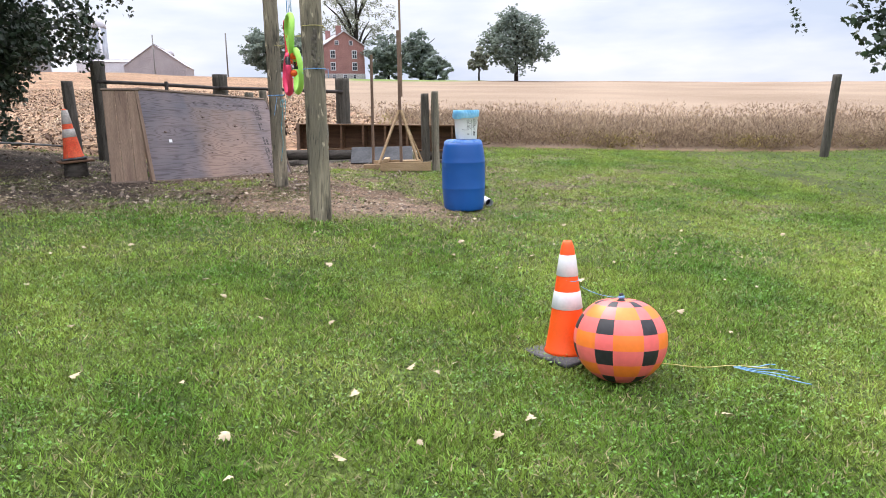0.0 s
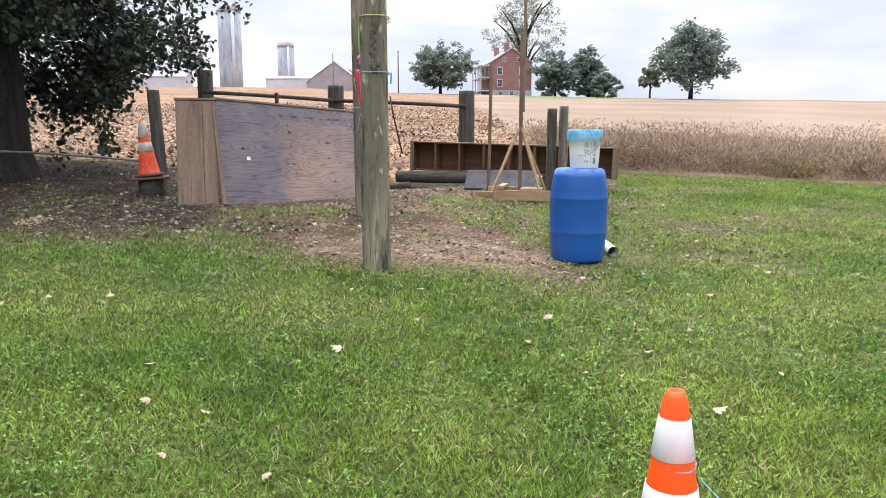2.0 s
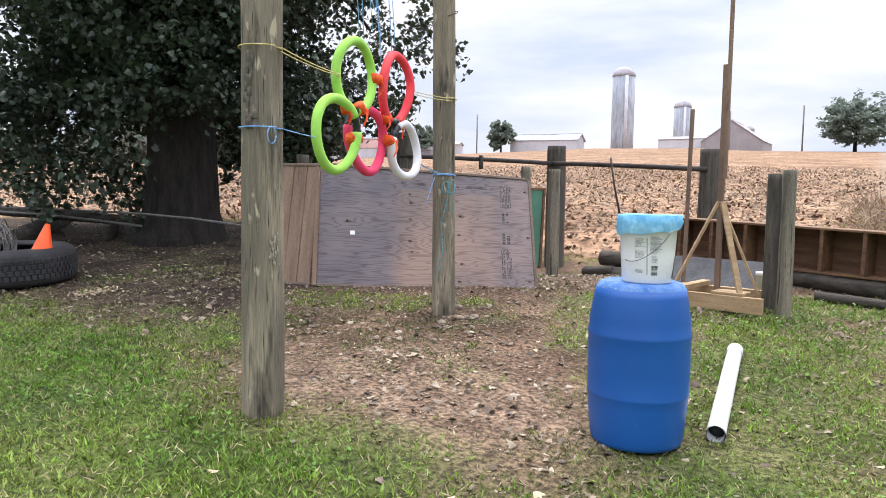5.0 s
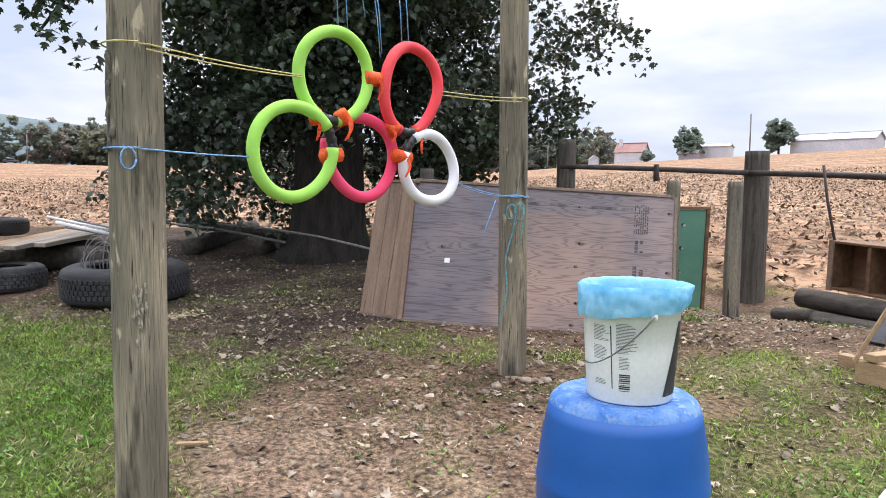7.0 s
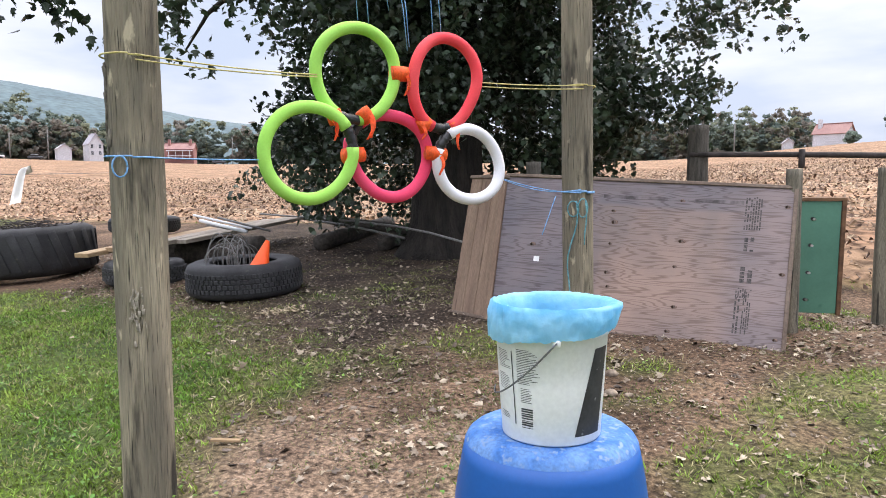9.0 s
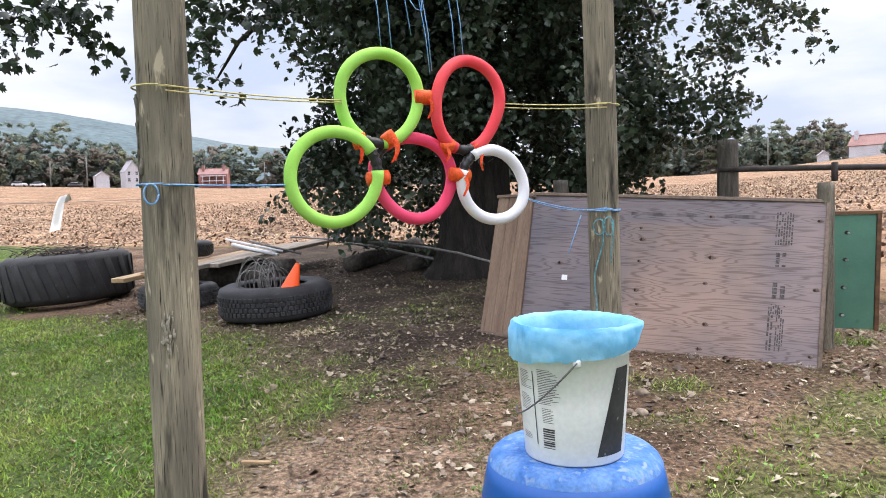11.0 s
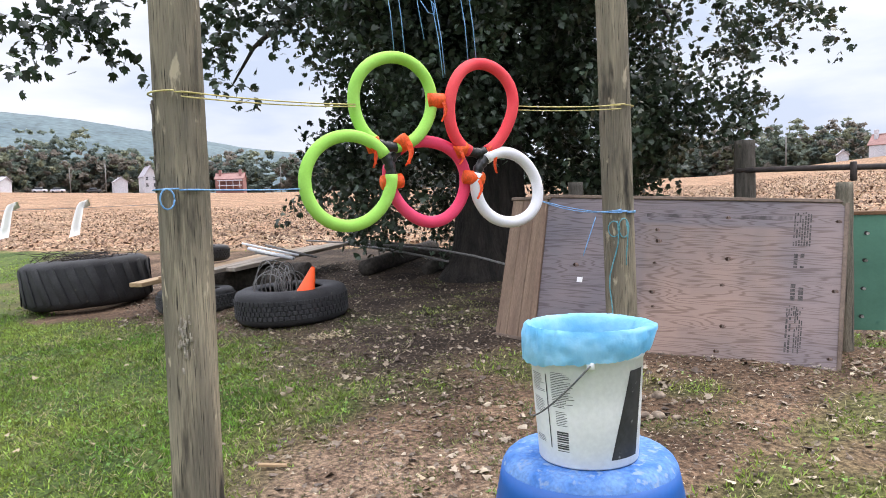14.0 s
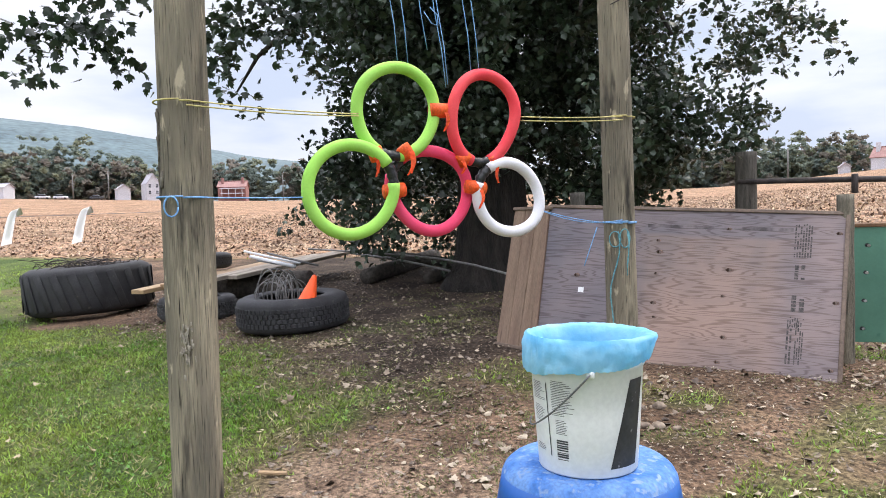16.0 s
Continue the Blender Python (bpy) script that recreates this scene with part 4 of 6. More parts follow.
liner = thing("bin_liner", "light blue plastic bag turned over a pail's rim", "bag", pose(kx_, ky_, kz) @ Matrix.Scale(0.955, 4))
spots = [[v.co.copy() for v in ring] for ring in rings]
bm.free()
for nm, chosen in (("cuff", spots[:13]), ("inner_bag", spots[12:])):
    bm = bmesh.new()
    rings = [[bm.verts.new(c_) for c_ in ring] for ring in chosen]
    for p, q in zip(rings, rings[1:]):
        for i in range(seg):
            j = (i + 1) % seg
            bm.faces.new((p[i], p[j], q[j], q[i]))
    part(nm, bm, BAG, liner)

# ---------- white pipe on the ground ----------
pa, pb = Vector((2.06, 7.86, 0)), Vector((1.80, 9.45, 0))
pa.z, pb.z = ground_z(*pa.xy) + 0.058, ground_z(*pb.xy) + 0.058
pipe = thing("drain_pipe", "white plastic drain pipe lying on the lawn", "pipe")
bm = joined(tube([pa, pa.lerp(pb, 0.5), pb], 0.052, 24, caps=False), tube([pa, pa.lerp(pb, 0.5), pb], 0.047, 24, caps=False))
part("barrel_of_pipe", bm, WHITE_PIPE, pipe)
part("socket", tube([pb, pb.lerp(pa, 0.07)], 0.057, 24, caps=False), WHITE_PIPE, pipe)
# black disc plugging the pipe, standing in for the shade inside it
part("bore", lathe([(0.046, 0), (0.046, 0.004)], 24), BALL_BLACK, pipe, m=Matrix.Translation(pa.lerp(pb, 0.05)) @ (pb - pa).to_track_quat('Z', 'Y').to_matrix().to_4x4())


# ---------- cones ----------
def cone(name, label, m, h, collars, foot_w, orange, white, foot_m, rb=0.135, rt=0.032, group="traffic cones"):
    t = thing(name, label, "traffic cone", m, group)
    rad = lambda z: rb + (rt - rb) * z / h
    if foot_w:
        bm = slab(foot_w, foot_w, 0.03, (0, 0, 0.016), 0.01)
        part("foot", bm, foot_m, t, "grey black rubber foot")
    z0 = 0.028 if foot_w else 0.0
    part("body", lathe([(rad(0) + 0.012, z0), (rad(0), z0 + 0.02)] + [(rad(z), z + 0.02) for z in (0.2 * h, 0.5 * h, 0.8 * h, 0.93 * h)] + [(rt * 1.02, h * 0.975), (rt * 0.85, h), (rt * 0.55, h), (rt * 0.5, h * 0.96)], 36), orange, t)
    for a, b in collars:
        part("collar", lathe([(rad(a * h) + 0.002, a * h + 0.02), (rad(a * h) + 0.004, a * h + 0.022), (rad(b * h) + 0.004, b * h + 0.018), (rad(b * h) + 0.002, b * h + 0.02)], 36, close=False), white, t, "reflective white collar")
    return t


c1x, c1y = 1.452, 2.92
cone("traffic_cone", "orange traffic cone with two white collars on grass", pose(c1x, c1y, ground_z(c1x, c1y) + 0.0, -0.3, -0.2, 27), 0.735, ((0.40, 0.55), (0.68, 0.86)), 0.40, CONE_ORANGE, CONE_WHITE, CONE_FOOT)
cz = ground_z(c1x, c1y)
cord([Vector((c1x + 0.001 + (0.054 + 0.0006 * i) * math.cos(i * 0.5), c1y + (0.054 + 0.0006 * i) * math.sin(i * 0.5), cz + 0.60 - 0.004 * i + 0.02 * math.sin(i * 0.5))) for i in range(30)], 0.0022, BLUE_CORD, "pale blue cord wound round a cone")
cord(sag((c1x + 0.09, c1y, cz + 0.44), (1.64, 2.50, -0.02 + 0.075), 0.02), 0.0018, BLUE_CORD, "pale cord from a cone to a ball")
c2x, c2y = -3.60, 9.90
c2z = ground_z(c2x, c2y)
stump = single("stump", lathe([(0.17, -0.05), (0.16, 0.1), (0.155, 0.19), (0.14, 0.2)], 24, 0.08), LOG, "short grey log stump on bare soil", "stump", pose(c2x, c2y, c2z))
single("board_on_stump", slab(0.46, 0.38, 0.03, bevel=0.005), BROWN_WOOD, "small weathered board on a stump", "board", pose(c2x, c2y, c2z + 0.214, 1, -3, 25))
cone("traffic_cone", "faded dirty orange traffic cone on a stump", pose(c2x - 0.01, c2y, c2z + 0.235, 0, -5, 20), 0.72, ((0.42, 0.58), (0.68, 0.95)), 0.34, OLD_ORANGE, OLD_WHITE, CONE_FOOT)

# ---------- the chequered ball ----------
ball = thing("ball", "big orange and pink chequered inflatable ball on grass", "ball", pose(1.635, 2.51, -0.198, -4, 5, 32))
R, flat = 0.268, 0.252
KINDS = {"black_square": BALL_BLACK, "pink_panel": BALL_PINK, "orange_panel": BALL_ORANGE}
gores, rows = 12, 9
for gI in range(gores):
    for rI in range(rows):
        odd_g, odd_r = gI % 2 == 0, rI % 2 == 1
        key = "black_square" if odd_g and odd_r else "pink_panel" if odd_g or odd_r else "orange_panel"
        bm = bmesh.new()
        grid = []
        for i in range(6):
            la = max(-math.pi / 2, min(math.pi / 2, -math.pi / 2 + 0.10 + math.pi * (rI - 0.5 * (rI == 0) + (1 + 0.5 * (rI == 0)) * i / 5) / rows))
            row = []
            for j in range(6):
                width = 0.76 if odd_g else 1.24
                lo = 2 * math.pi / gores * (gI + 0.5 + (j / 5 - 0.5) * width)
                pinch = 1 - 0.014 * abs(math.cos(lo * gores / 2)) ** 6 * math.cos(la)
                row.append(bm.verts.new((R * math.cos(la) * math.cos(lo) * pinch, R * math.cos(la) * math.sin(lo) * pinch, flat * math.sin(la) - 0.03 * math.exp(-((math.pi / 2 - la) * 3.2) ** 2))))
            grid.append(row)
        for i in range(5):
            for j in range(5):
                bm.faces.new((grid[i][j], grid[i][j + 1], grid[i + 1][j + 1], grid[i + 1][j]))
        part(key, bm, KINDS[key], ball)
part("neck", lathe([(0.03, 0.0), (0.022, 0.015), (0.012, 0.025), (0.014, 0.045), (0.010, 0.055)], 14, 0.2), BALL_BLACK, ball, "gathered dark neck", m=pose(0, 0, 0.214))
part("tie", tube([(0.017 * math.cos(i), 0.017 * math.sin(i), 0.240 + 0.001 * i) for i in range(14)], 0.004, 6), BLUE_CORD, ball)
cord([(1.86 + 0.056 * i, 2.58 - 0.012 * i + 0.02 * math.sin(i * 0.9), ground_z(1.86 + 0.056 * i, 2.5) + 0.045 + 0.02 * math.exp(-i * 0.6)) for i in range(13)], 0.003, YELLOW_CORD, "pale cord lying in the grass")
for k in range(4):
    cord([(2.34 + 0.03 * i, 2.47 - 0.012 * i * k + 0.012 * math.sin(i + k), ground_z(2.34 + 0.03 * i, 2.46) + 0.045) for i in range(10)], 0.003, BLUE_CORD, "frayed pale blue cord lying in the grass")

# ---------- leaning boards ----------


def frame_matrix(o, xdir, zdir):
    xa, za = Vector(xdir).normalized(), Vector(zdir).normalized()
    ya = za.cross(xa).normalized()
    za = xa.cross(ya)
    m = Matrix((xa, ya, za)).transposed().to_4x4()
    m.translation = o
    return m


PW, PH = 2.36, 1.31
mp_ = frame_matrix((-2.405, 9.365, 0.262), (1.78, 1.52, -0.055), (-0.22, 0.255, 1.25))
panel = thing("plywood_panel", "weathered plywood sheet in a wooden frame leaning on posts", "plywood panel", mp_)
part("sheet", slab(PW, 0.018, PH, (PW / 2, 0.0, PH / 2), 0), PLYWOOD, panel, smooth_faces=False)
part("bottom_strip", slab(PW + 0.03, 0.045, 0.03, (PW / 2, 0.0, -0.012), 0.004), PLY_EDGE, panel, smooth_faces=False)
part("top_strip", slab(PW + 0.03, 0.045, 0.03, (PW / 2, 0.0, PH + 0.012), 0.004), PLY_EDGE, panel, smooth_faces=False)
part("end_strip", slab(0.03, 0.045, PH, (PW + 0.012, 0.0, PH / 2), 0.004), PLY_EDGE, panel, smooth_faces=False)
part("side_strip", slab(0.05, 0.055, PH + 0.03, (-0.028, -0.004, PH / 2), 0.004), PLANK, panel, smooth_faces=False)


def disc(r1, r2, n=14):
    bm = bmesh.new()
    bm.faces.new([bm.verts.new((r1 * math.cos(2 * math.pi * i / n) * (1 + 0.2 * math.sin(3 * i)), 0, r2 * math.sin(2 * math.pi * i / n))) for i in range(n)])
    bmesh.ops.solidify(bm, geom=bm.faces[:], thickness=0.002)
    return bm


KNOT = mottled("dark_knot", (0.05, 0.035, 0.028), (0.10, 0.07, 0.055), 40, 0.8, 0)
KNOT_RING = mottled("knot_ring", (0.12, 0.075, 0.055), (0.16, 0.10, 0.075), 30, 0.8, 0)
rd = random.Random(8)
for kx, kz_ in KNOTS:
    big = rd.uniform(0.009, 0.015)
    part("knot_ring", disc(big * 1.9, big * 1.2), KNOT_RING, panel, m=pose(kx, -0.010, kz_))
    part("knot", disc(big, big * 0.75), KNOT, panel, m=pose(kx, -0.012, kz_))
part("paper_label", slab(0.05, 0.002, 0.045, bevel=0.0005), WHITE_PLASTIC, panel, "small white label", m=pose(0.36, -0.0115, 0.57), smooth_faces=False)


def stamp_block(x, z, w, h, nrows, along_z=True):
    bms = []
    for k in range(nrows):
        o = w * (k + 0.5) / nrows
        zz = 0.0
        while zz < h:
            ln = rd.uniform(0.01, 0.04)
            if rd.random() < 0.8:
                bms.append(slab(w / nrows * 0.6, 0.0012, min(ln, h - zz), (o, 0, zz + ln / 2), 0))
            zz += ln + 0.006
    return joined(*bms)


for sx, sz, sw, sh, sr in ((2.01, 0.94, 0.13, 0.27, 7), (2.02, 0.76, 0.09, 0.14, 2), (2.00, 0.10, 0.045, 0.28, 2), (2.06, 0.10, 0.06, 0.34, 4), (2.01, 0.50, 0.11, 0.13, 2), (2.00, 0.38, 0.08, 0.07, 5)):
    part("ink_stamp", stamp_block(sx, sz, sw, sh, sr), STAMP, panel, "faded unreadable ink stamp", m=pose(sx, -0.0105, sz), smooth_faces=False)

# the sheet has warped: its far upper corner leans back more than the near one
for ob in panel.children:
    bw = bmesh.new()
    bw.from_mesh(ob.data)
    long_edges = [e for e in bw.edges if e.calc_length() > 0.5]
    bmesh.ops.subdivide_edges(bw, edges=long_edges, cuts=7, use_grid_fill=True)
    for v in bw.verts:
        q = ob.matrix_basis @ v.co
        v.co.y += 0.28 * (q.x / PW) * (q.z / PH)
    bw.to_mesh(ob.data)
    bw.free()

mq = frame_matrix((-2.94, 9.21, 0.268), (0.46, 0.15, 0.0), (-0.14, 0.245, 1.268))
planks = thing("leaning_board", "brown vertical plank panel leaning beside plywood", "plank panel", mq)
for k in range(3):
    part("plank", slab(0.152, 0.022, 1.27 + rd.uniform(-0.01, 0.01), (0.078 + 0.1565 * k, 0, 0.635), 0.004), PLANK, planks, smooth_faces=False)
for z in (0.1, 1.15):
    part("batten", slab(0.46, 0.03, 0.07, (0.235, 0.027, z), 0.004), PLANK, planks, smooth_faces=False)
part("bottom_strip", slab(0.50, 0.045, 0.03, (0.235, 0.0, -0.014), 0.004), PLY_EDGE, planks, smooth_faces=False)
part("top_strip", slab(0.50, 0.045, 0.03, (0.235, 0.0, 1.287), 0.004), PLY_EDGE, planks, smooth_faces=False)

# green board with holes, leaning behind
gx0 = Vector((-1.49, 11.68, 0.31))
gmx = frame_matrix(gx0, (0.35, 0.50, 0.0), (0.10, 0.02, 1.0))
green = thing("green_board", "green painted board with drilled holes leaning on a post", "painted board", gmx)
part("sheet", slab(0.52, 0.016, 0.98, (0.26, 0, 0.49), 0.003), GREEN_PAINT, green, smooth_faces=False)
part("edge_strip", slab(0.035, 0.05, 1.01, (0.54, 0.004, 0.49), 0.004), BROWN_WOOD, green, smooth_faces=False)
part("top_strip", slab(0.56, 0.05, 0.03, (0.28, 0.004, 0.998), 0.004), BROWN_WOOD, green, smooth_faces=False)
# the sheet is uncut; black discs paint the shade inside its holes
for hx, hz in ((0.30, 0.83), (0.29, 0.60), (0.28, 0.36), (0.27, 0.12)):
    part("hole", disc(0.018, 0.016), BALL_BLACK, green, m=pose(hx, -0.0095, hz))
    part("hole_lip", disc(0.014, 0.012), WHITE_PLASTIC, green, m=pose(hx + 0.012, -0.0105, hz - 0.004))

# ---------- fence ----------
post("fence_post", -1.02, 11.40, 0.065, 1.56, GREY_POST, "thin grey post behind leaning plywood")
post("fence_post", -4.05, 13.02, 0.13, 2.17, DARK_POST, "thick dark weathered fence post")
post("fence_post", -2.12, 14.50, 0.155, 2.00, DARK_POST, "thick dark weathered fence post")
post("fence_post", 0.37, 14.13, 0.15, 1.88, DARK_POST, "thick dark weathered fence post")
post("fence_post", -1.40, 12.95, 0.085, 1.58, GREY_POST, "grey fence post with a wire loop")
post("fence_post", 1.70, 11.28, 0.072, 1.47, DARK_POST, "dark split fence post beside a pole stand")
post("fence_post", 1.85, 11.12, 0.066, 1.50, GREY_POST, "pale fence post beside a pole stand")
post("fence_post", 11.68, 14.4, 0.10, ground_z(11.68, 14.4) + 1.92, DARK_POST, "leaning grey fence post before a ripe crop", lean=(0.10, 0.0))
post("fence_post", -3.75, 10.55, 0.085, 1.70, DARK_POST, "dark fence post behind a cone", lean=(-0.04, 0))
post("fence_post", -15.4, 6.35, 0.16, 2.65, DARK_POST, "dark fence post at the stubble field's edge")
post("fence_post", -12.9, 6.53, 0.115, 1.57, GREY_POST, "short grey fence post at the stubble field's edge", lean=(-0.05, 0))


def rail(a, b, r, label):
    single("fence_rail", tube(sag(a, b, -0.01, 8), r, 10), DARK_IRON, label, "fence rail", group="fence rails")


rail((-4.05, 12.90, 1.80), (-2.12, 14.34, 1.72), 0.035, "dark round fence rail between thick posts")
rail((-2.12, 14.34, 1.72), (0.37, 13.97, 1.60), 0.035, "dark round fence rail between thick posts")
single("rail_stub", slab(0.06, 0.06, 0.22, bevel=0.01), DARK_IRON, "short dark upright stub on a fence rail", "fence stub", pose(-3.0, 13.62, 1.72))
single("stick", tube([(-0.80, 14.0, 0.75), (-0.95, 14.0, 1.4), (-1.02, 14.02, 1.78)], 0.016, 6), DARK_IRON, "thin dark stick standing in the ground", "stick")

# ---------- divided box, logs and dark sheet ----------
bl, br_ = Vector((-0.58, 13.37, 0.485)), Vector((2.80, 12.35, 0.40))
mb = frame_matrix(bl, br_ - bl, (0, 0.0, 1))
BL = (br_ - bl).length
BH, BD = 0.50, 0.30
wbox = thing("wooden_box", "long open brown wooden box with dividers on logs", "wooden box", mb)
part("back", slab(BL, 0.02, BH, (BL / 2, BD, BH / 2), 0.003), BROWN_WOOD, wbox, smooth_faces=False)
part("top", slab(BL, BD, 0.025, (BL / 2, BD / 2, BH - 0.012), 0.003), BROWN_WOOD, wbox, smooth_faces=False)
part("bottom", slab(BL, BD, 0.025, (BL / 2, BD / 2, 0.012), 0.003), BROWN_WOOD, wbox, smooth_faces=False)
for k in range(9):
    x = 0.02 + (BL - 0.04) * k / 8
    part("divider", slab(0.04, BD - 0.02, BH - 0.05, (x, BD / 2 - 0.005, BH / 2), 0.003), BROWN_WOOD, wbox, smooth_faces=False)
for x, w in ((0.03, 0.06), (BL - 0.03, 0.06)):
    part("end_board", slab(w, 0.022, BH + 0.02, (x, -0.012, BH / 2), 0.003), PLANK, wbox, smooth_faces=False)


def log(a, b, r, material=LOG, label="old grey log lying under a box", name="log"):
    a, b = Vector(a), Vector(b)
    a.z, b.z = ground_z(*a.xy) + a.z, ground_z(*b.xy) + b.z
    n = 12
    bm = tube([a.lerp(b, i / n) for i in range(n + 1)], [r * (1 + 0.06 * noise.noise((i * 0.7, a.x, a.y))) for i in range(n + 1)], 16)
    bmesh.ops.bevel(bm, geom=[e for e in bm.edges if e.calc_face_angle(0) > 1.2], offset=0.012, segments=1, affect='EDGES')
    single(name, bm, material, label, "log", group="logs")


def at_height(x, y, z):
    return x, y, z - ground_z(x, y)


log(at_height(-0.80, 13.28, 0.375), at_height(0.75, 12.95, 0.36), 0.105)
log(at_height(-0.55, 13.10, 0.16), at_height(0.80, 12.80, 0.16), 0.125)
log(at_height(-0.75, 13.45, 0.15), at_height(0.4, 13.2, 0.15), 0.12)
log((1.35, 12.88, 0.10), (2.6, 12.5, 0.10), 0.105)
log((-1.0, 13.15, 0.06), (-0.55, 13.05, 0.06), 0.07)
log((2.0, 12.0, 0.05), (2.62, 11.95, 0.05), 0.05)
dsx = frame_matrix((0.42, 12.02, ground_z(0.42, 12.0) + 0.03), (1.0, -0.12, 0), (-0.05, 0.42, 0.30))
single("dark_sheet", slab(1.15, 0.02, 0.46, (0.57, 0, 0.23), 0.003), DARK_SHEET, "dark grey flat sheet leaning on logs", "sheet", dsx, smooth_faces=False)

# ---------- pole stand on a wooden base ----------
px, py = 1.25, 11.12
pz = ground_z(px, py)
stand = thing("pole_stand", "tall thin wooden pole with crossbar on a braced base", "pole stand", pose(px, py, pz, 0, 0, -8))
part("front_beam", slab(0.86, 0.05, 0.15, (0.08, -0.22, 0.075), 0.004), NEW_WOOD, stand, smooth_faces=False)
part("middle_beam", slab(0.90, 0.09, 0.10, (-0.20, 0.05, 0.06), 0.004), NEW_WOOD, stand, smooth_faces=False)
part("rear_beam", slab(0.90, 0.05, 0.16, (-0.05, 0.32, 0.08), 0.004), NEW_WOOD, stand, smooth_faces=False)
part("cross_beam", slab(0.09, 0.60, 0.05, (-0.25, 0.05, 0.185), 0.004), NEW_WOOD, stand, smooth_faces=False)
part("base_plate", slab(0.30, 0.22, 0.025, (0.18, -0.12, 0.165), 0.003), NEW_WOOD, stand, smooth_faces=False)
part("pole", slab(0.05, 0.05, 2.2, (0.0, 0, 1.22), 0.006), PLANK, stand, smooth_faces=False)
part("upper_pole", slab(0.035, 0.03, 2.0, (0.035, -0.01, 2.24), 0.005), PLANK, stand, smooth_faces=False)
part("crossbar", slab(1.12, 0.03, 0.05, (-0.02, -0.02, 3.22), 0.005), GREY_POST, stand, smooth_faces=False)
for k, (ax_, ay_) in enumerate(((-0.36, -0.24), (0.36, 0.10), (0.30, -0.2))):
    top = Vector((0.0 + 0.02 * (k - 1), 0, 1.02))
    foot = Vector((ax_, ay_, 0.14))
    d = foot - top
    mm = Matrix.Translation(top.lerp(foot, 0.5)) @ d.to_track_quat('Z', 'Y').to_matrix().to_4x4()
    part("brace", slab(0.06, 0.025, d.length, bevel=0.004), NEW_WOOD, stand, "pale diagonal brace", smooth_faces=False, m=mm)
single("stake", slab(0.035, 0.05, 1.98, (0, 0, 0.99), 0.006), PLANK, "thin grey upright stake beside a pole stand", "stake", pose(0.80, 11.55, ground_z(0.8, 11.55) - 0.05, 0, 0.8, 30), smooth_faces=False)
single("short_pipe", lathe([(0.045, 0.0), (0.045, 0.26), (0.052, 0.262), (0.052, 0.30), (0.04, 0.30), (0.04, 0.1)], 20), WHITE_PIPE, "short white pipe standing on end", "pipe", pose(1.55, 11.62, ground_z(1.55, 11.6)))


# ---------- tyres ----------
def tyre(label, m, ro, ri, w, lugs, lug_d, material, slanted=False, group="tyres"):
    t = thing("tyre", label, "tyre", m, group)
    sw = [(ri, 0.06 * w), (ri + 0.02, 0.0), (ro * 0.86, -0.02 * w), (ro - 0.03, 0.06 * w), (ro - lug_d, 0.16 * w), (ro - lug_d, 0.84 * w), (ro - 0.03, 0.94 * w), (ro * 0.86, 1.02 * w),
          (ri + 0.02, w), (ri, 0.94 * w), (ri + 0.03, 0.9 * w), (ro - 0.09, 0.8 * w), (ro - 0.09, 0.2 * w), (ri + 0.03, 0.1 * w), (ri, 0.06 * w)]
    part("casing", lathe(sw, 72, close=False), material, t)
    bms = []
    for k in range(lugs):
        a = 2 * math.pi * k / lugs
        if slanted:
            mm = Matrix.Rotation(a, 4, 'Z') @ Matrix.Translation((ro - lug_d * 0.4, 0, w * 0.5)) @ Matrix.Rotation(0.32, 4, 'X')
            bms.append(slab(lug_d, 0.11, w * 0.84, bevel=0.011, m=mm))
        else:
            for row in range(4):
                z = w * (0.26 + 0.15 * row)
                mm = Matrix.Rotation(a + (row % 2) * math.pi / lugs, 4, 'Z') @ Matrix.Translation((ro - lug_d * 0.45, 0, z))
                bms.append(slab(lug_d, 2 * math.pi * ro / lugs * 0.74, w * 0.128, bevel=0.004, m=mm))
    part("tread", joined(*bms), material, t, smooth_faces=slanted)
    return t


tx, ty = -5.06, 7.52
tyre("black truck tyre lying flat on bare soil, cable inside", pose(tx, ty, ground_z(tx, ty) + 0.01, 2, 1, 0), 0.645, 0.36, 0.36, 66, 0.012, RUBBER)
ux, uy = -8.23, 4.90
tyre("huge black tractor tyre lying on the lawn with dry stalks", pose(ux, uy, ground_z(ux, uy) + 0.03, 3, -1, 0), 0.87, 0.50, 0.64, 22, 0.015, RUBBER, True)
vx, vy = -6.52, 6.43
tyre("dusty grey truck tyre lying under a pallet", pose(vx, vy, ground_z(vx, vy), 0, 0, 0), 0.50, 0.29, 0.28, 50, 0.02, GREY_RUBBER)
tyre("small black tyre lying on a pallet", pose(-8.2, 6.41, ground_z(-8.2, 6.41) + 0.47, 0, 0, 0), 0.50, 0.28, 0.22, 56, 0.010, RUBBER)
# the small cone lying in the tyre
cone("small_cone", "small bright orange cone tipped inside a tyre", pose(-4.60, 7.62, ground_z(tx, ty) + 0.31, 0, -24, -55), 0.33, (), 0, CONE_ORANGE, CONE_WHITE, CONE_FOOT, 0.105, 0.018)
rd = random.Random(2)
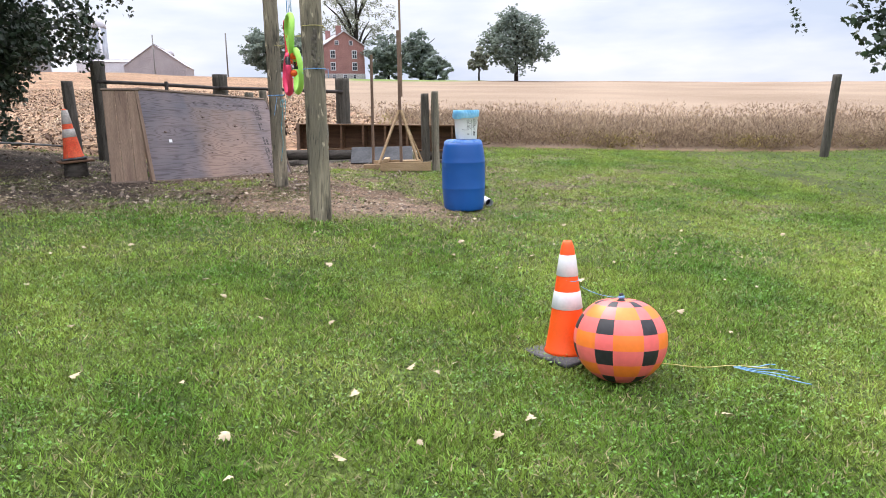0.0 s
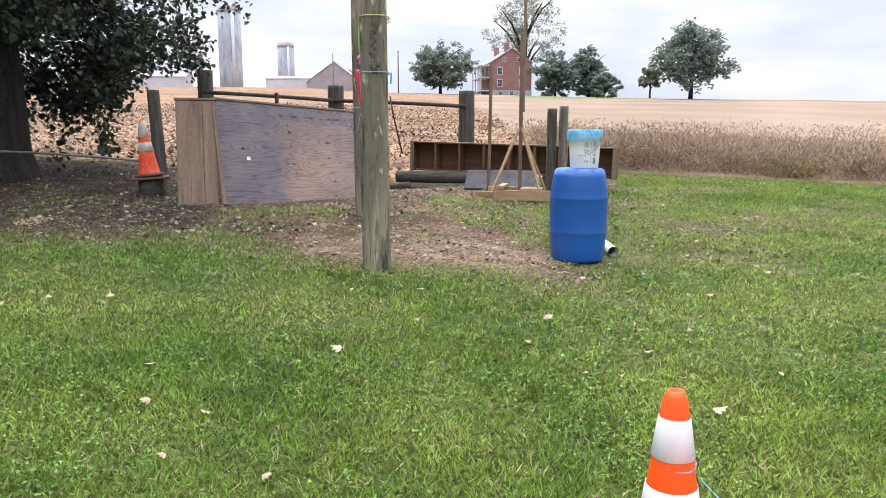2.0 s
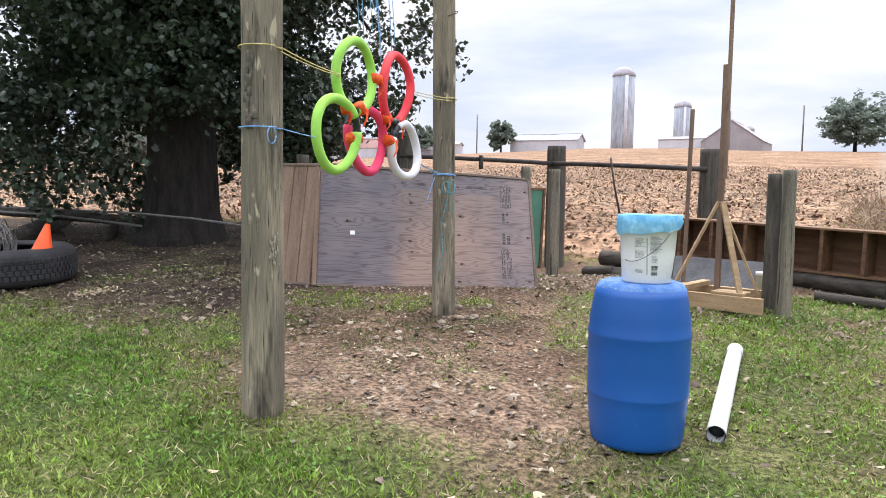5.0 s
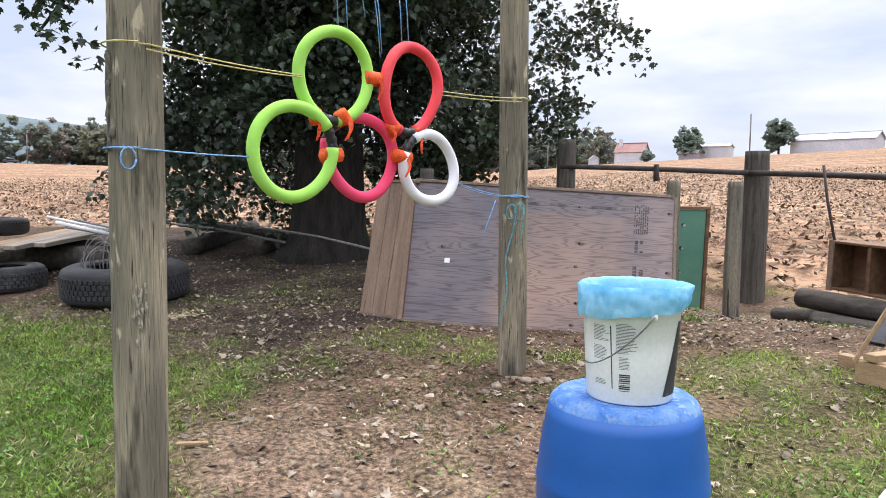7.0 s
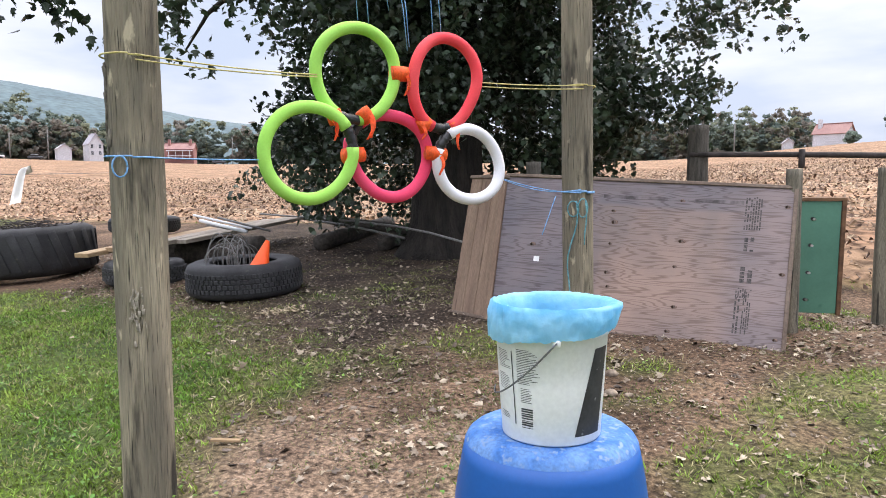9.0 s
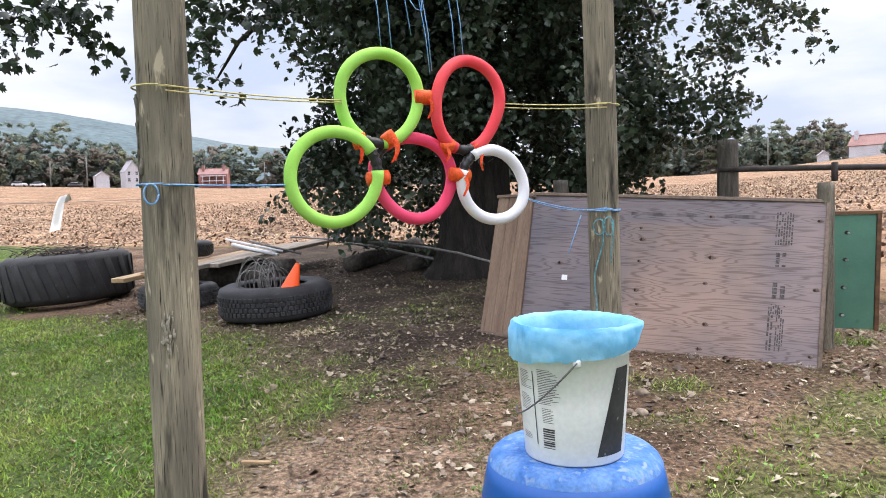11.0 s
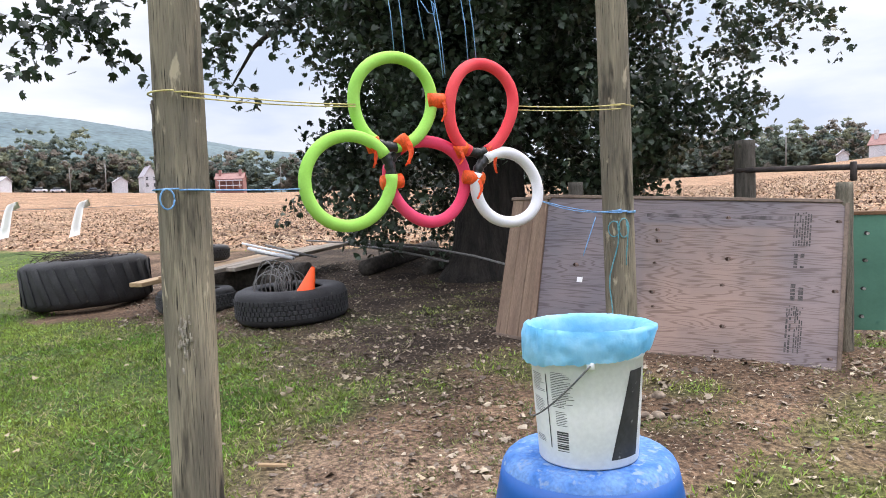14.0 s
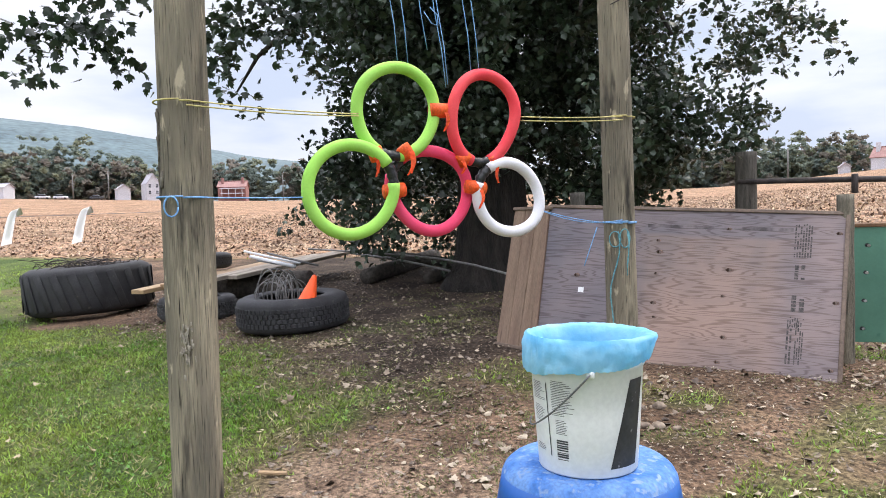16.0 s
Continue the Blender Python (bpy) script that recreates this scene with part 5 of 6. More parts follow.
for k in range(16):
    cx_, cy_ = tx - 0.05 + rd.uniform(-0.12, 0.1), ty - 0.16 + rd.uniform(-0.16, 0.16)
    z0 = ground_z(tx, ty) + 0.26
    ra, rb_, ph = rd.uniform(0.12, 0.26), rd.uniform(0.14, 0.30), rd.uniform(0, 6)
    dirx = rd.uniform(0, 3.14)
    loop = [(cx_ + ra * math.cos(a) * math.cos(dirx), cy_ + ra * math.cos(a) * math.sin(dirx), z0 + 0.12 + rb_ * math.sin(a)) for a in [-1.0 + 0.28 * i for i in range(20)]]
    cord(loop, 0.0065, CABLE, "loop of pale grey cable piled in a tyre", "cable loops")
# dry stalks on the big tyre
bms = []
for k in range(110):
    a, r_ = rd.uniform(0, 6.28), rd.uniform(0.1, 0.74)
    p0 = Vector((ux + r_ * math.cos(a), uy + r_ * math.sin(a), ground_z(ux, uy) + 0.64 + rd.uniform(0, 0.05)))
    d = Vector((rd.uniform(-1, 1), rd.uniform(-1, 1), rd.uniform(-0.05, 0.45)))
    bms.append(tube([p0, p0 + d * 0.12 + Vector((0, 0, 0.04)), p0 + d * 0.3], 0.006, 4))
single("dry_stalks", joined(*bms), DARK_IRON, "tangle of dry dark stalks on a tractor tyre", "stalks", kind="stuff")

# ---------- pallet and timber pile ----------
for k in range(5):
    pa_, pb_ = Vector((-6.35 - 0.10 * k, 5.72 + 0.27 * k, 0)), Vector((-9.3 - 0.05 * k, 7.9 + 0.30 * k, 0))
    pa_.z, pb_.z = ground_z(*pa_.xy) + 0.44 + 0.015 * (k % 2), ground_z(*pb_.xy) + 0.36
    dv = pb_ - pa_
    single("plank", slab(dv.length - 0.2 * (k % 3), 0.20, 0.055, bevel=0.006), NEW_WOOD if k < 2 else PALE_DECK, "long pale weathered plank on a timber pile", "plank",
           frame_matrix(pa_.lerp(pb_, 0.5), dv, (0, 0, 1)), "pile planks", smooth_faces=False)
log((-8.6, 6.2, 0.18), (-7.4, 8.0, 0.18), 0.17, LOG, "old log bearing planks")
log((-7.75, 6.9, 0.17), (-7.0, 7.7, 0.17), 0.16, LOG, "old log bearing planks")
log((-7.6, 8.9, 0.12), (-9.6, 10.6, 0.12), 0.13, LOG, "dark rotting log under a tree")
log((-6.9, 9.7, 0.09), (-8.6, 11.0, 0.09), 0.1, LOG, "dark rotting log under a tree")
log((-9.6, 9.3, 0.30), (-7.0, 10.3, 0.22), 0.08, LOG, "dark rotting log under a tree")
for k, (a_, b_) in enumerate([((-7.76, 7.08, 1.04), (-7.1, 7.83, 0.86)), ((-7.55, 7.16, 0.97), (-7.0, 7.75, 0.82)), ((-7.94, 7.43, 0.99), (-7.36, 8.12, 0.8)), ((-7.44, 7.25, 0.91), (-7.11, 7.65, 0.84))]):
    single("plastic_pipe", tube([a_, b_], 0.026 if k == 1 else 0.017, 10), WHITE_PIPE if k < 2 else CABLE, "grey white plastic pipe lying on a timber pile", "pipe", group="pile pipes")
hose = [(-10.0, 8.3, 0.95), (-8.5, 8.9, 0.93), (-7.2, 9.3, 0.92), (-6.0, 9.6, 0.90), (-5.0, 9.75, 0.86), (-4.2, 9.85, 0.80), (-3.6, 9.95, 0.74)]
cord(hose, 0.016, CABLE, "long grey flexible pipe under a tree", "hoses")
cord([(-9.4, 9.0, 0.86), (-8.0, 9.35, 0.83), (-7.0, 9.6, 0.77), (-6.2, 9.8, 0.71)], 0.02, CABLE, "grey flexible pipe under a tree", "hoses")


# ---------- the big maple ----------
def leaf_clumps(centres, per, spread, size, droop=0.3, seed=1):
    r = np.random.default_rng(seed)
    n = len(centres) * per
    c = np.repeat(np.asarray(centres, float), per, axis=0)
    f = r.random(n)[:, None]
    # leaves hang along a drooping twig
    twig = unit(r.normal(size=(len(centres), 3)) * np.array([1, 1, 0.35]) - np.array([0, 0, droop]))
    twig = np.repeat(twig, per, axis=0)
    pos = c + twig * (f - 0.4) * spread * 2.0 + r.normal(size=(n, 3)) * spread * 0.22
    nor = unit(r.normal(size=(n, 3)) + np.array([0, 0, 0.7]))
    u = r.normal(size=(n, 3)) - np.array([0, 0, 0.8])
    u = unit(u - nor * (u * nor).sum(1, keepdims=True))
    s = size * r.uniform(0.6, 1.25, n)
    return pos, nor, u, s


def maple(tx_, ty_):
    z0 = ground_z(tx_, ty_)
    tree = thing("maple_tree", "large dense dark green maple with low drooping branches", "tree", pose(0, 0, 0))
    trunk = [(tx_ + 0.5 + 0.1 * math.sin(h), ty_ - 0.25, z0 - 0.2 + h) for h in (0, 0.25, 0.6, 1.2, 2.2, 3.5, 5, 7, 9)]
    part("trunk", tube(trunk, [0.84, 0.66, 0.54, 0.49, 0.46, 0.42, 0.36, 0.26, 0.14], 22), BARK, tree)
    r = random.Random(4)
    for k in range(15):
        a = 2 * math.pi * k / 15 + r.uniform(-0.2, 0.2)
        h = 2.0 + 4.5 * r.random()
        ln = r.uniform(2.6, 4.2)
        pts = []
        for i in range(9):
            f = i / 8
            pts.append((tx_ + math.cos(a + 0.25 * math.sin(3 * f)) * ln * f, ty_ + math.sin(a + 0.25 * math.sin(3 * f)) * ln * f, z0 + h + 1.9 * math.sin(f * 2.2) - 0.9 * f * f))
        part("limb", tube(pts, [0.14 * (1 - 0.88 * i / 8) for i in range(9)], 8), BARK, tree)
    reach = [(tx_ + 0.5, ty_ - 0.25, z0 + 4.2), (-6.0, 9.2, 5.3), (-5.0, 7.6, 4.9), (-4.2, 6.4, 4.4), (-3.4, 5.5, 3.4)]
    part("limb", tube(reach, [0.16, 0.11, 0.08, 0.05, 0.015], 8), BARK, tree)
    rr = np.random.default_rng(11)
    cen = []
    while len(cen) < 2600:
        z = rr.uniform(0.35, 4.2) if rr.random() < 0.45 else rr.uniform(3.5, 11.5)
        a = rr.uniform(0, 2 * math.pi)
        open_side = np.interp(z, [0.3, 1.4, 2.5, 4, 6.5, 9, 12], [1.9, 2.7, 3.7, 4.4, 5.0, 4.4, 2.0])
        yard_side = np.interp(z, [0.3, 0.95, 2.3, 4, 6.5, 9, 12], [2.7, 2.9, 1.9, 2.0, 3.6, 3.8, 2.0])
        k = 0.5 + 0.5 * math.cos(a - 1.4)
        rad = 1.12 * (open_side * k + yard_side * (1 - k))
        rad *= 1 + 0.15 * noise.noise((2.1 * math.cos(a), 2.1 * math.sin(a), z * 0.5)) + 0.16 * noise.noise((5 * math.cos(a), 5 * math.sin(a), z * 1.1))
        q = rad * (1 - 0.8 * rr.random() ** 1.25)
        if z < 1.9 and (q < 1.8 or abs(math.atan2(math.sin(a + 0.35), math.cos(a + 0.35))) < 0.5):
            continue
        px_, py_ = tx_ + q * math.cos(a), ty_ + q * math.sin(a)
        if z < 1.05 and k < 0.75 and (q > 2.3 or z < 0.6):
            continue
        # the outer crown breaks up into hanging sprays
        f_ = q / rad
        edge = smooth(0.46, 0.72, f_) * (0.55 + 0.45 * smooth(0.25, 0.6, k))
        if edge > 0 and noise.noise((px_ * 1.5, py_ * 1.5, z * 0.75)) < -0.46 + 0.72 * edge:
            continue
        cen.append((px_, py_, z0 + z))
    # sprays hanging from the long limb
    for x_, y_, z_, sx_, sz_, cnt in ((-3.32, 5.72, 3.22, 0.2, 0.12, 5), (-3.38, 5.42, 2.95, 0.06, 0.12, 2), (-4.33, 7.14, 3.6, 0.22, 0.16, 7), (-4.45, 6.85, 3.25, 0.06, 0.12, 2), (-4.8, 7.75, 3.65, 0.22, 0.2, 8), (-5.4, 8.3, 4.3, 0.4, 0.3, 14), (-4.0, 6.2, 4.4, 0.35, 0.2, 5), (-5.84, 11.74, 1.86, 0.35, 0.3, 26), (-5.44, 12.41, 2.21, 0.4, 0.3, 26), (-5.09, 12.98, 2.68, 0.4, 0.35, 22), (-7.26, 10.19, 1.32, 0.5, 0.25, 20)):
        for k in range(cnt):
            cen.append((x_ + rr.normal() * sx_, y_ + rr.normal() * sx_, z_ + rr.normal() * sz_))
    # the high crown, out of near view, has plainer leaves
    high = [c for c in cen if c[2] > z0 + 6.3]
    cen = [c for c in cen if c[2] <= z0 + 6.3]
    p, n_, u, s = leaf_clumps(high, 26, 0.45, 0.16, 1.1, 5)
    ob = new("crown_top", quads("crown_top", p, n_, u, s, s * 0.8, LEAF, 0.1))
    ob.parent = tree
    tagged(ob, "dark green maple leaves", kind="stuff")
    p, n_, u, s = leaf_clumps(cen, 52, 0.42, 0.095, 1.1, 3)
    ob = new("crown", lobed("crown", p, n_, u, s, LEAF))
    ob.parent = tree
    tagged(ob, "dark green maple leaves", kind="stuff")
    return tree


maple(-6.75, 10.7)
# a branch tip of a second tree at the lawn's far side
side = thing("side_tree", "green leafy tree beside the lawn", "tree")
sx_, sy_ = 12.6, 9.0
part("trunk", tube([(sx_, sy_, ground_z(sx_, sy_) - 0.2), (sx_, sy_, 1.5), (sx_ - 0.2, sy_ + 0.2, 4.0), (sx_ - 0.2, sy_ + 0.3, 7)], [0.35, 0.27, 0.22, 0.1], 16), BARK, side)
part("limb", tube([(sx_ - 0.15, sy_, 2.8), (10.6, 8.4, 3.3), (8.2, 7.2, 3.2), (6.5, 6.6, 2.9)], [0.12, 0.08, 0.05, 0.015], 8), BARK, side)
rr = np.random.default_rng(21)
cen = [(6.9 + rr.normal() * 0.3, 6.7 + rr.normal() * 0.3, rr.uniform(1.75, 3.2)) for k in range(26)]
cen += [(sx_ + rr.normal() * 2.0, sy_ + rr.normal() * 2.0, rr.uniform(3.2, 9)) for k in range(320)]
p, n_, u, s = leaf_clumps(cen, 40, 0.36, 0.10, 1.0, 6)
ob = new("crown", lobed("crown", p, n_, u, s, LEAF))
ob.parent = side
tagged(ob, "green leaves", kind="stuff")

# ---------- far trees, woods and hills ----------


def outward(nor, u, az):
    """Leaves of a far crown lean to the light and the open field."""
    nor = unit(0.75 * nor + np.array([-0.5 * math.sin(radians(az)), -0.5 * math.cos(radians(az)), 0.55]))
    return nor, unit(u - nor * (u * nor).sum(1, keepdims=True))


def far_tree(az, d, width, height, label, bare=0.12, n=2600, material=None, lean=0.0, size=None, lift=0.0):
    x, y, z = far_spot(az, d)
    z += lift
    w = d * math.tan(radians(width * 1.08)) / 2
    h = d * math.tan(radians(height * 1.08))
    tree = thing("tree", label, "tree", pose(x, y, z), "far trees")
    part("trunk", tube([(0, 0, -1.0), (0, 0, h * 0.2), (0.02 * h, 0, h * 0.55), (0.02 * h, 0, h * 0.85)], [0.035 * h, 0.027 * h, 0.016 * h, 0.004 * h], 8), BARK, tree)
    rd_ = random.Random(int(az * 10) + int(d))
    for k in range(7):
        a = k * 0.9 + rd_.random()
        part("limb", tube([(0, 0, h * (0.22 + 0.05 * k)), (0.45 * w * math.cos(a), 0.45 * w * math.sin(a), h * (0.40 + 0.06 * k)), (0.8 * w * math.cos(a), 0.8 * w * math.sin(a), h * (0.5 + 0.06 * k))], [0.014 * h, 0.009 * h, 0.003 * h], 6), BARK, tree)
    r = np.random.default_rng(int(abs(az) * 10) + int(d))
    m_ = max(40, n // 22)
    v = unit(r.normal(size=(m_, 3))) * (r.random((m_, 1)) ** 0.4)
    lump = np.array([1 + 0.35 * noise.noise((a_ * 1.6 + az, b_ * 1.6, c_ * 1.6)) for a_, b_, c_ in v])[:, None]
    v = v * lump
    zc = bare + (1 - bare) / 2
    cen_ = np.c_[v[:, 0] * w, v[:, 1] * w, h * (zc + v[:, 2] * (1 - bare) / 2)]
    sz = size or max(0.32, 0.0034 * d)
    p_, nn, uu, ss = leaf_clumps(cen_, 40, w * 0.19, sz, 0.0, int(d))
    nn, uu = outward(nn, uu, az)
    o = new("crown", quads("crown", p_, nn, uu, ss, ss * 1.4, material or HAZED_LEAF, 0.1))
    o.parent = tree
    return tree


far_tree(-4.7, 150, 4.5, 3.8, "dark green rounded tree beside a brick house", 0.08, 3400)
far_tree(1.9, 175, 5.2, 8.2, "tall thin-leaved tree behind a brick house", 0.2, 4600, FAR_LEAF_PALE, size=0.32)
far_tree(4.4, 158, 3.4, 3.4, "rounded dark tree on a farmhouse lawn", 0.06, 2800)
far_tree(7.0, 156, 2.8, 3.8, "dark upright tree on a farmhouse lawn", 0.04, 2800)
far_tree(8.2, 152, 1.9, 2.3, "small bushy tree on a farmhouse lawn", 0.02, 1500)
far_tree(14.6, 115, 5.4, 5.2, "large spreading green tree on the field's skyline", 0.14, 4600)
far_tree(11.6, 125, 1.4, 2.4, "small bare-twigged tree on the skyline", 0.3, 300, FAR_LEAF_PALE, size=0.5)
far_tree(-29.9, 185, 2.0, 2.4, "round green tree beside a white shed", 0.12, 1800)
far_tree(-35.9, 190, 1.9, 2.2, "dark green tree behind a white barn", 0.03, 1800)
far_tree(-39.0, 182, 0.7, 0.7, "small dark bush beside a pale house", 0.0, 500)


def woods(label, a0, a1, d, top, low, count, seed, material=HAZED_WOODS, depth=25):
    """A belt of many far trees with an uneven skyline."""
    r = np.random.default_rng(seed)
    cen_ = [[] for k in material]
    for k in range(count):
        az = r.uniform(a0, a1)
        dd_ = d + r.uniform(0, depth)
        x, y, z = far_spot(az, dd_)
        base = EYE + dd_ * math.tan(radians(low)) - 1.5
        h = dd_ * math.tan(radians(top - low)) * r.uniform(0.62, 1.0)
        w = h * r.uniform(0.30, 0.48)
        own = cen_[int(r.integers(len(material)))]
        for j in range(26):
            v = unit(r.normal(size=3)) * r.random() ** 0.33
            own.append((x + v[0] * w, y + v[1] * w, base + h * (0.5 + 0.5 * v[2])))
    for k, centres in enumerate(cen_):
        p_, nn, uu, ss = leaf_clumps(centres, 36, d * 0.0042, d * 0.0032, 0.0, seed + k)
        nn, uu = outward(nn, uu, (a0 + a1) / 2)
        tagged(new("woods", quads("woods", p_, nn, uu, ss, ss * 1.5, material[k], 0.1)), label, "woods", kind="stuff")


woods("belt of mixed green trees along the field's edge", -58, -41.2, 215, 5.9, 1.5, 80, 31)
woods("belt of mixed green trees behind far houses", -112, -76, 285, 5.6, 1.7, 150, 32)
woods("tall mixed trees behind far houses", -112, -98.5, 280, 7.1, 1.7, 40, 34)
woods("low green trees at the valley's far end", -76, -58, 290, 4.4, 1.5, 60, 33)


def hill(label, prof, d, depth):
    bm = bmesh.new()
    rows_ = []
    n = 90
    for k in range(n + 1):
        a = prof[0][0] + (prof[-1][0] - prof[0][0]) * k / n
        top = EYE + d * math.tan(radians(along(prof, a))) * (1 + 0.012 * noise.noise((a * 1.7, 0, 0)) + 0.006 * noise.noise((a * 9, 1, 0)))
        col_ = []
        for j in range(9):
            f = j / 8
            dd_ = d - depth * (1 - f)
            col_.append(bm.verts.new((CX + dd_ * math.sin(radians(a)), CY + dd_ * math.cos(radians(a)), -5 + (top + 5) * math.sin(f * math.pi / 2) + 3 * noise.noise((a * 3, f * 9, 2)) * (f < 1))))
        col_.append(bm.verts.new((CX + (d + depth) * math.sin(radians(a)), CY + (d + depth) * math.cos(radians(a)), -10)))
        rows_.append(col_)
    for p_, q_ in zip(rows_, rows_[1:]):
        for j in range(9):
            bm.faces.new((p_[j], q_[j], q_[j + 1], p_[j + 1]))
    single("hill", bm, HAZED_HILL, label, "hill", kind="structure")


hill("long wooded ridge tinted blue green for haze", [(-150, 6.5), (-125, 7.4), (-104, 7.15), (-98.7, 6.75), (-94, 6.0), (-87, 4.75), (-80, 4.1), (-70, 3.2), (-60, 2.5)], 1500, 700)
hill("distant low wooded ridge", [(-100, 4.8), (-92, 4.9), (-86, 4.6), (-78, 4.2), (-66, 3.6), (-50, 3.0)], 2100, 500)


# ---------- far buildings ----------
def gable(name, label, az, d, width, depth, wall_h, roof_h, turn, wall_m, roof_m, windows=(), category="house", plinth=0.0, chimneys=(), sink=1.0, porch=False, lift=0.0):
    """A gabled building: width runs along the gable end, turn swings the gable off the line of sight."""
    x, y, z = far_spot(az, d)
    t = thing(name, label, category, pose(x, y, z - 0.2 + lift, 0, 0, -az + turn))
    bm = bmesh.new()
    w = width / 2
    lo = [(-w, 0, -sink), (w, 0, -sink), (w, 0, wall_h), (0, 0, wall_h + roof_h), (-w, 0, wall_h)]
    f = [bm.verts.new(p) for p in lo]
    b = [bm.verts.new((p[0], depth, p[2])) for p in lo]
    bm.faces.new(f)
    bm.faces.new(b[::-1])
    for i in range(5):
        j = (i + 1) % 5
        bm.faces.new((f[j], f[i], b[i], b[j]))
    part("wall", bm, wall_m, t, smooth_faces=False)
    sl = math.hypot(w, roof_h)
    for s_ in (-1, 1):
        ang = math.atan2(roof_h, w)
        mm = Matrix.Translation((s_ * w / 2, depth / 2, wall_h + roof_h / 2 + 0.12)) @ Matrix.Rotation(s_ * ang, 4, 'Y')
        part("roof", slab(sl + 0.5, depth + 0.7, 0.16, bevel=0.02, m=mm), roof_m, t, smooth_faces=False)
    if plinth:
        part("plinth", slab(width + 0.12, depth + 0.12, plinth + sink, (0, depth / 2, (plinth - sink) / 2), 0.02), FAR_STONE, t, smooth_faces=False)
    for (wx, wz, ww, wh) in windows:
        wo = part("window", slab(ww, 0.16, wh, (wx, -0.04, wz), 0.02), FAR_WHITE, t, smooth_faces=False)
        for px_ in (-0.25, 0.25):
            for pz_ in (-0.25, 0.25):
                part("pane", slab(ww * 0.34, 0.06, wh * 0.38, (wx + px_ * ww * 0.8, -0.11, wz + pz_ * wh * 0.86), 0.0), GLASS_DARK, wo, smooth_faces=False)
    for cy_ in chimneys:
        part("chimney", slab(1.0, 0.8, 2.6, (-0.9, cy_, wall_h + roof_h), 0.03), wall_m, t, smooth_faces=False)
    if porch:
        part("porch_floor", slab(2.2, depth * 0.8, 0.25, (-w - 1.1, depth * 0.45, 1.1), 0.02), FAR_WHITE, t, smooth_faces=False)
        part("porch_roof", slab(2.4, depth * 0.85, 0.25, (-w - 1.1, depth * 0.45, wall_h - 0.6), 0.02), FAR_WHITE, t, smooth_faces=False)
        if wall_h > 5:
            part("balcony", slab(2.2, depth * 0.8, 0.25, (-w - 1.1, depth * 0.45, 3.9), 0.02), FAR_WHITE, t, smooth_faces=False)
        for k in range(4):
            part("porch_post", slab(0.22, 0.22, wall_h - 0.6, (-w - 2.05, depth * 0.08 + depth * 0.24 * k, (wall_h - 0.6) / 2), 0.02), FAR_WHITE, t, smooth_faces=False)
        for k in range(3 if wall_h > 5 else 0):
            part("side_window", slab(0.14, 1.1, 1.8, (-w - 0.03, depth * (0.2 + 0.28 * k), 5.4), 0.02), FAR_WHITE, t, smooth_faces=False)
    return t


gable("farmhouse", "red brick farmhouse with white windows and chimneys on a rise", 0.95, 155, 8.9, 12.0, 7.0, 2.9, 14, BRICK, FAR_ROOF,
      [(-2.55, 5.2, 1.15, 1.75), (2.2, 5.2, 1.15, 1.75), (-2.55, 2.7, 1.15, 1.75), (2.2, 2.7, 1.15, 1.75), (-1.6, 7.6, 0.85, 0.95), (1.5, 7.6, 0.85, 0.95), (0.0, 0.55, 0.9, 1.0), (2.1, 0.55, 0.7, 0.9), (-2.4, 0.55, 0.7, 0.9)],
      plinth=1.2, chimneys=(0.9, 10.5), porch=True)
gable("barn", "grey gabled barn with a broad roof on the skyline", -12.8, 240, 18, 20, 7.2, 6.4, -10, HAZED_BARN, FAR_ROOF, category="barn", sink=6)
gable("long_shed", "long low pale farm shed on the skyline", -13.6, 250, 9, 18.5, 3.4, 1.0, 75, FAR_WHITE, FAR_ROOF, category="shed", sink=9, lift=5.2)
gable("white_shed", "long white shed with a low metal roof", -23.7, 185, 7, 17.5, 2.8, 1.6, 75, FAR_WHITE, HAZED_CONCRETE, category="shed", sink=3)
gable("white_barn", "white metal barn beyond the stubble field", -33.1, 195, 7, 11, 3.2, 0.7, 80, FAR_WHITE, FAR_WHITE, category="barn", sink=3)
gable("low_shed", "small low grey shed beside a white barn", -35.3, 188, 3, 4.4, 1.6, 0.7, 70, HAZED_BARN, FAR_ROOF, category="shed", sink=3)
gable("pale_house", "pale house with a red roof beyond the field", -39.1, 200, 5.5, 7.6, 3.0, 2.4, 72, FAR_WHITE, RED_ROOF, [(-1.2, 2.0, 0.9, 1.3), (1.2, 2.0, 0.9, 1.3)], sink=3, chimneys=(6.6,))
gable("white_house", "small white house with dormers across the valley field", -94.0, 262, 4.4, 7.0, 4.2, 3.4, 15, FAR_WHITE, FAR_ROOF, [(-1.2, 3.6, 0.9, 1.4), (1.2, 3.6, 0.9, 1.4), (-1.2, 1.4, 0.9, 1.4), (1.2, 1.4, 0.9, 1.4)], sink=5, lift=1.8)
gable("brick_house", "brick house with a white porch across the valley field", -87.3, 258, 5.0, 9.4, 3.4, 1.9, 78, BRICK, RED_ROOF, sink=5, lift=1.8, chimneys=(1.2, 8.0), porch=True)
gable("garage", "small white garage across the valley field", -96.0, 258, 4.0, 5.0, 2.2, 1.4, 10, FAR_WHITE, FAR_ROOF, sink=5, lift=1.8)
gable("garage", "low pale garage across the valley field", -103.2, 258, 6.0, 8.0, 2.0, 1.3, 60, FAR_WHITE, FAR_ROOF, sink=5, lift=1.8)
gable("white_hut", "tiny white hut at the field's edge", -42.9, 190, 2.2, 2.4, 1.6, 0.9, 10, FAR_WHITE, FAR_ROOF, sink=2)


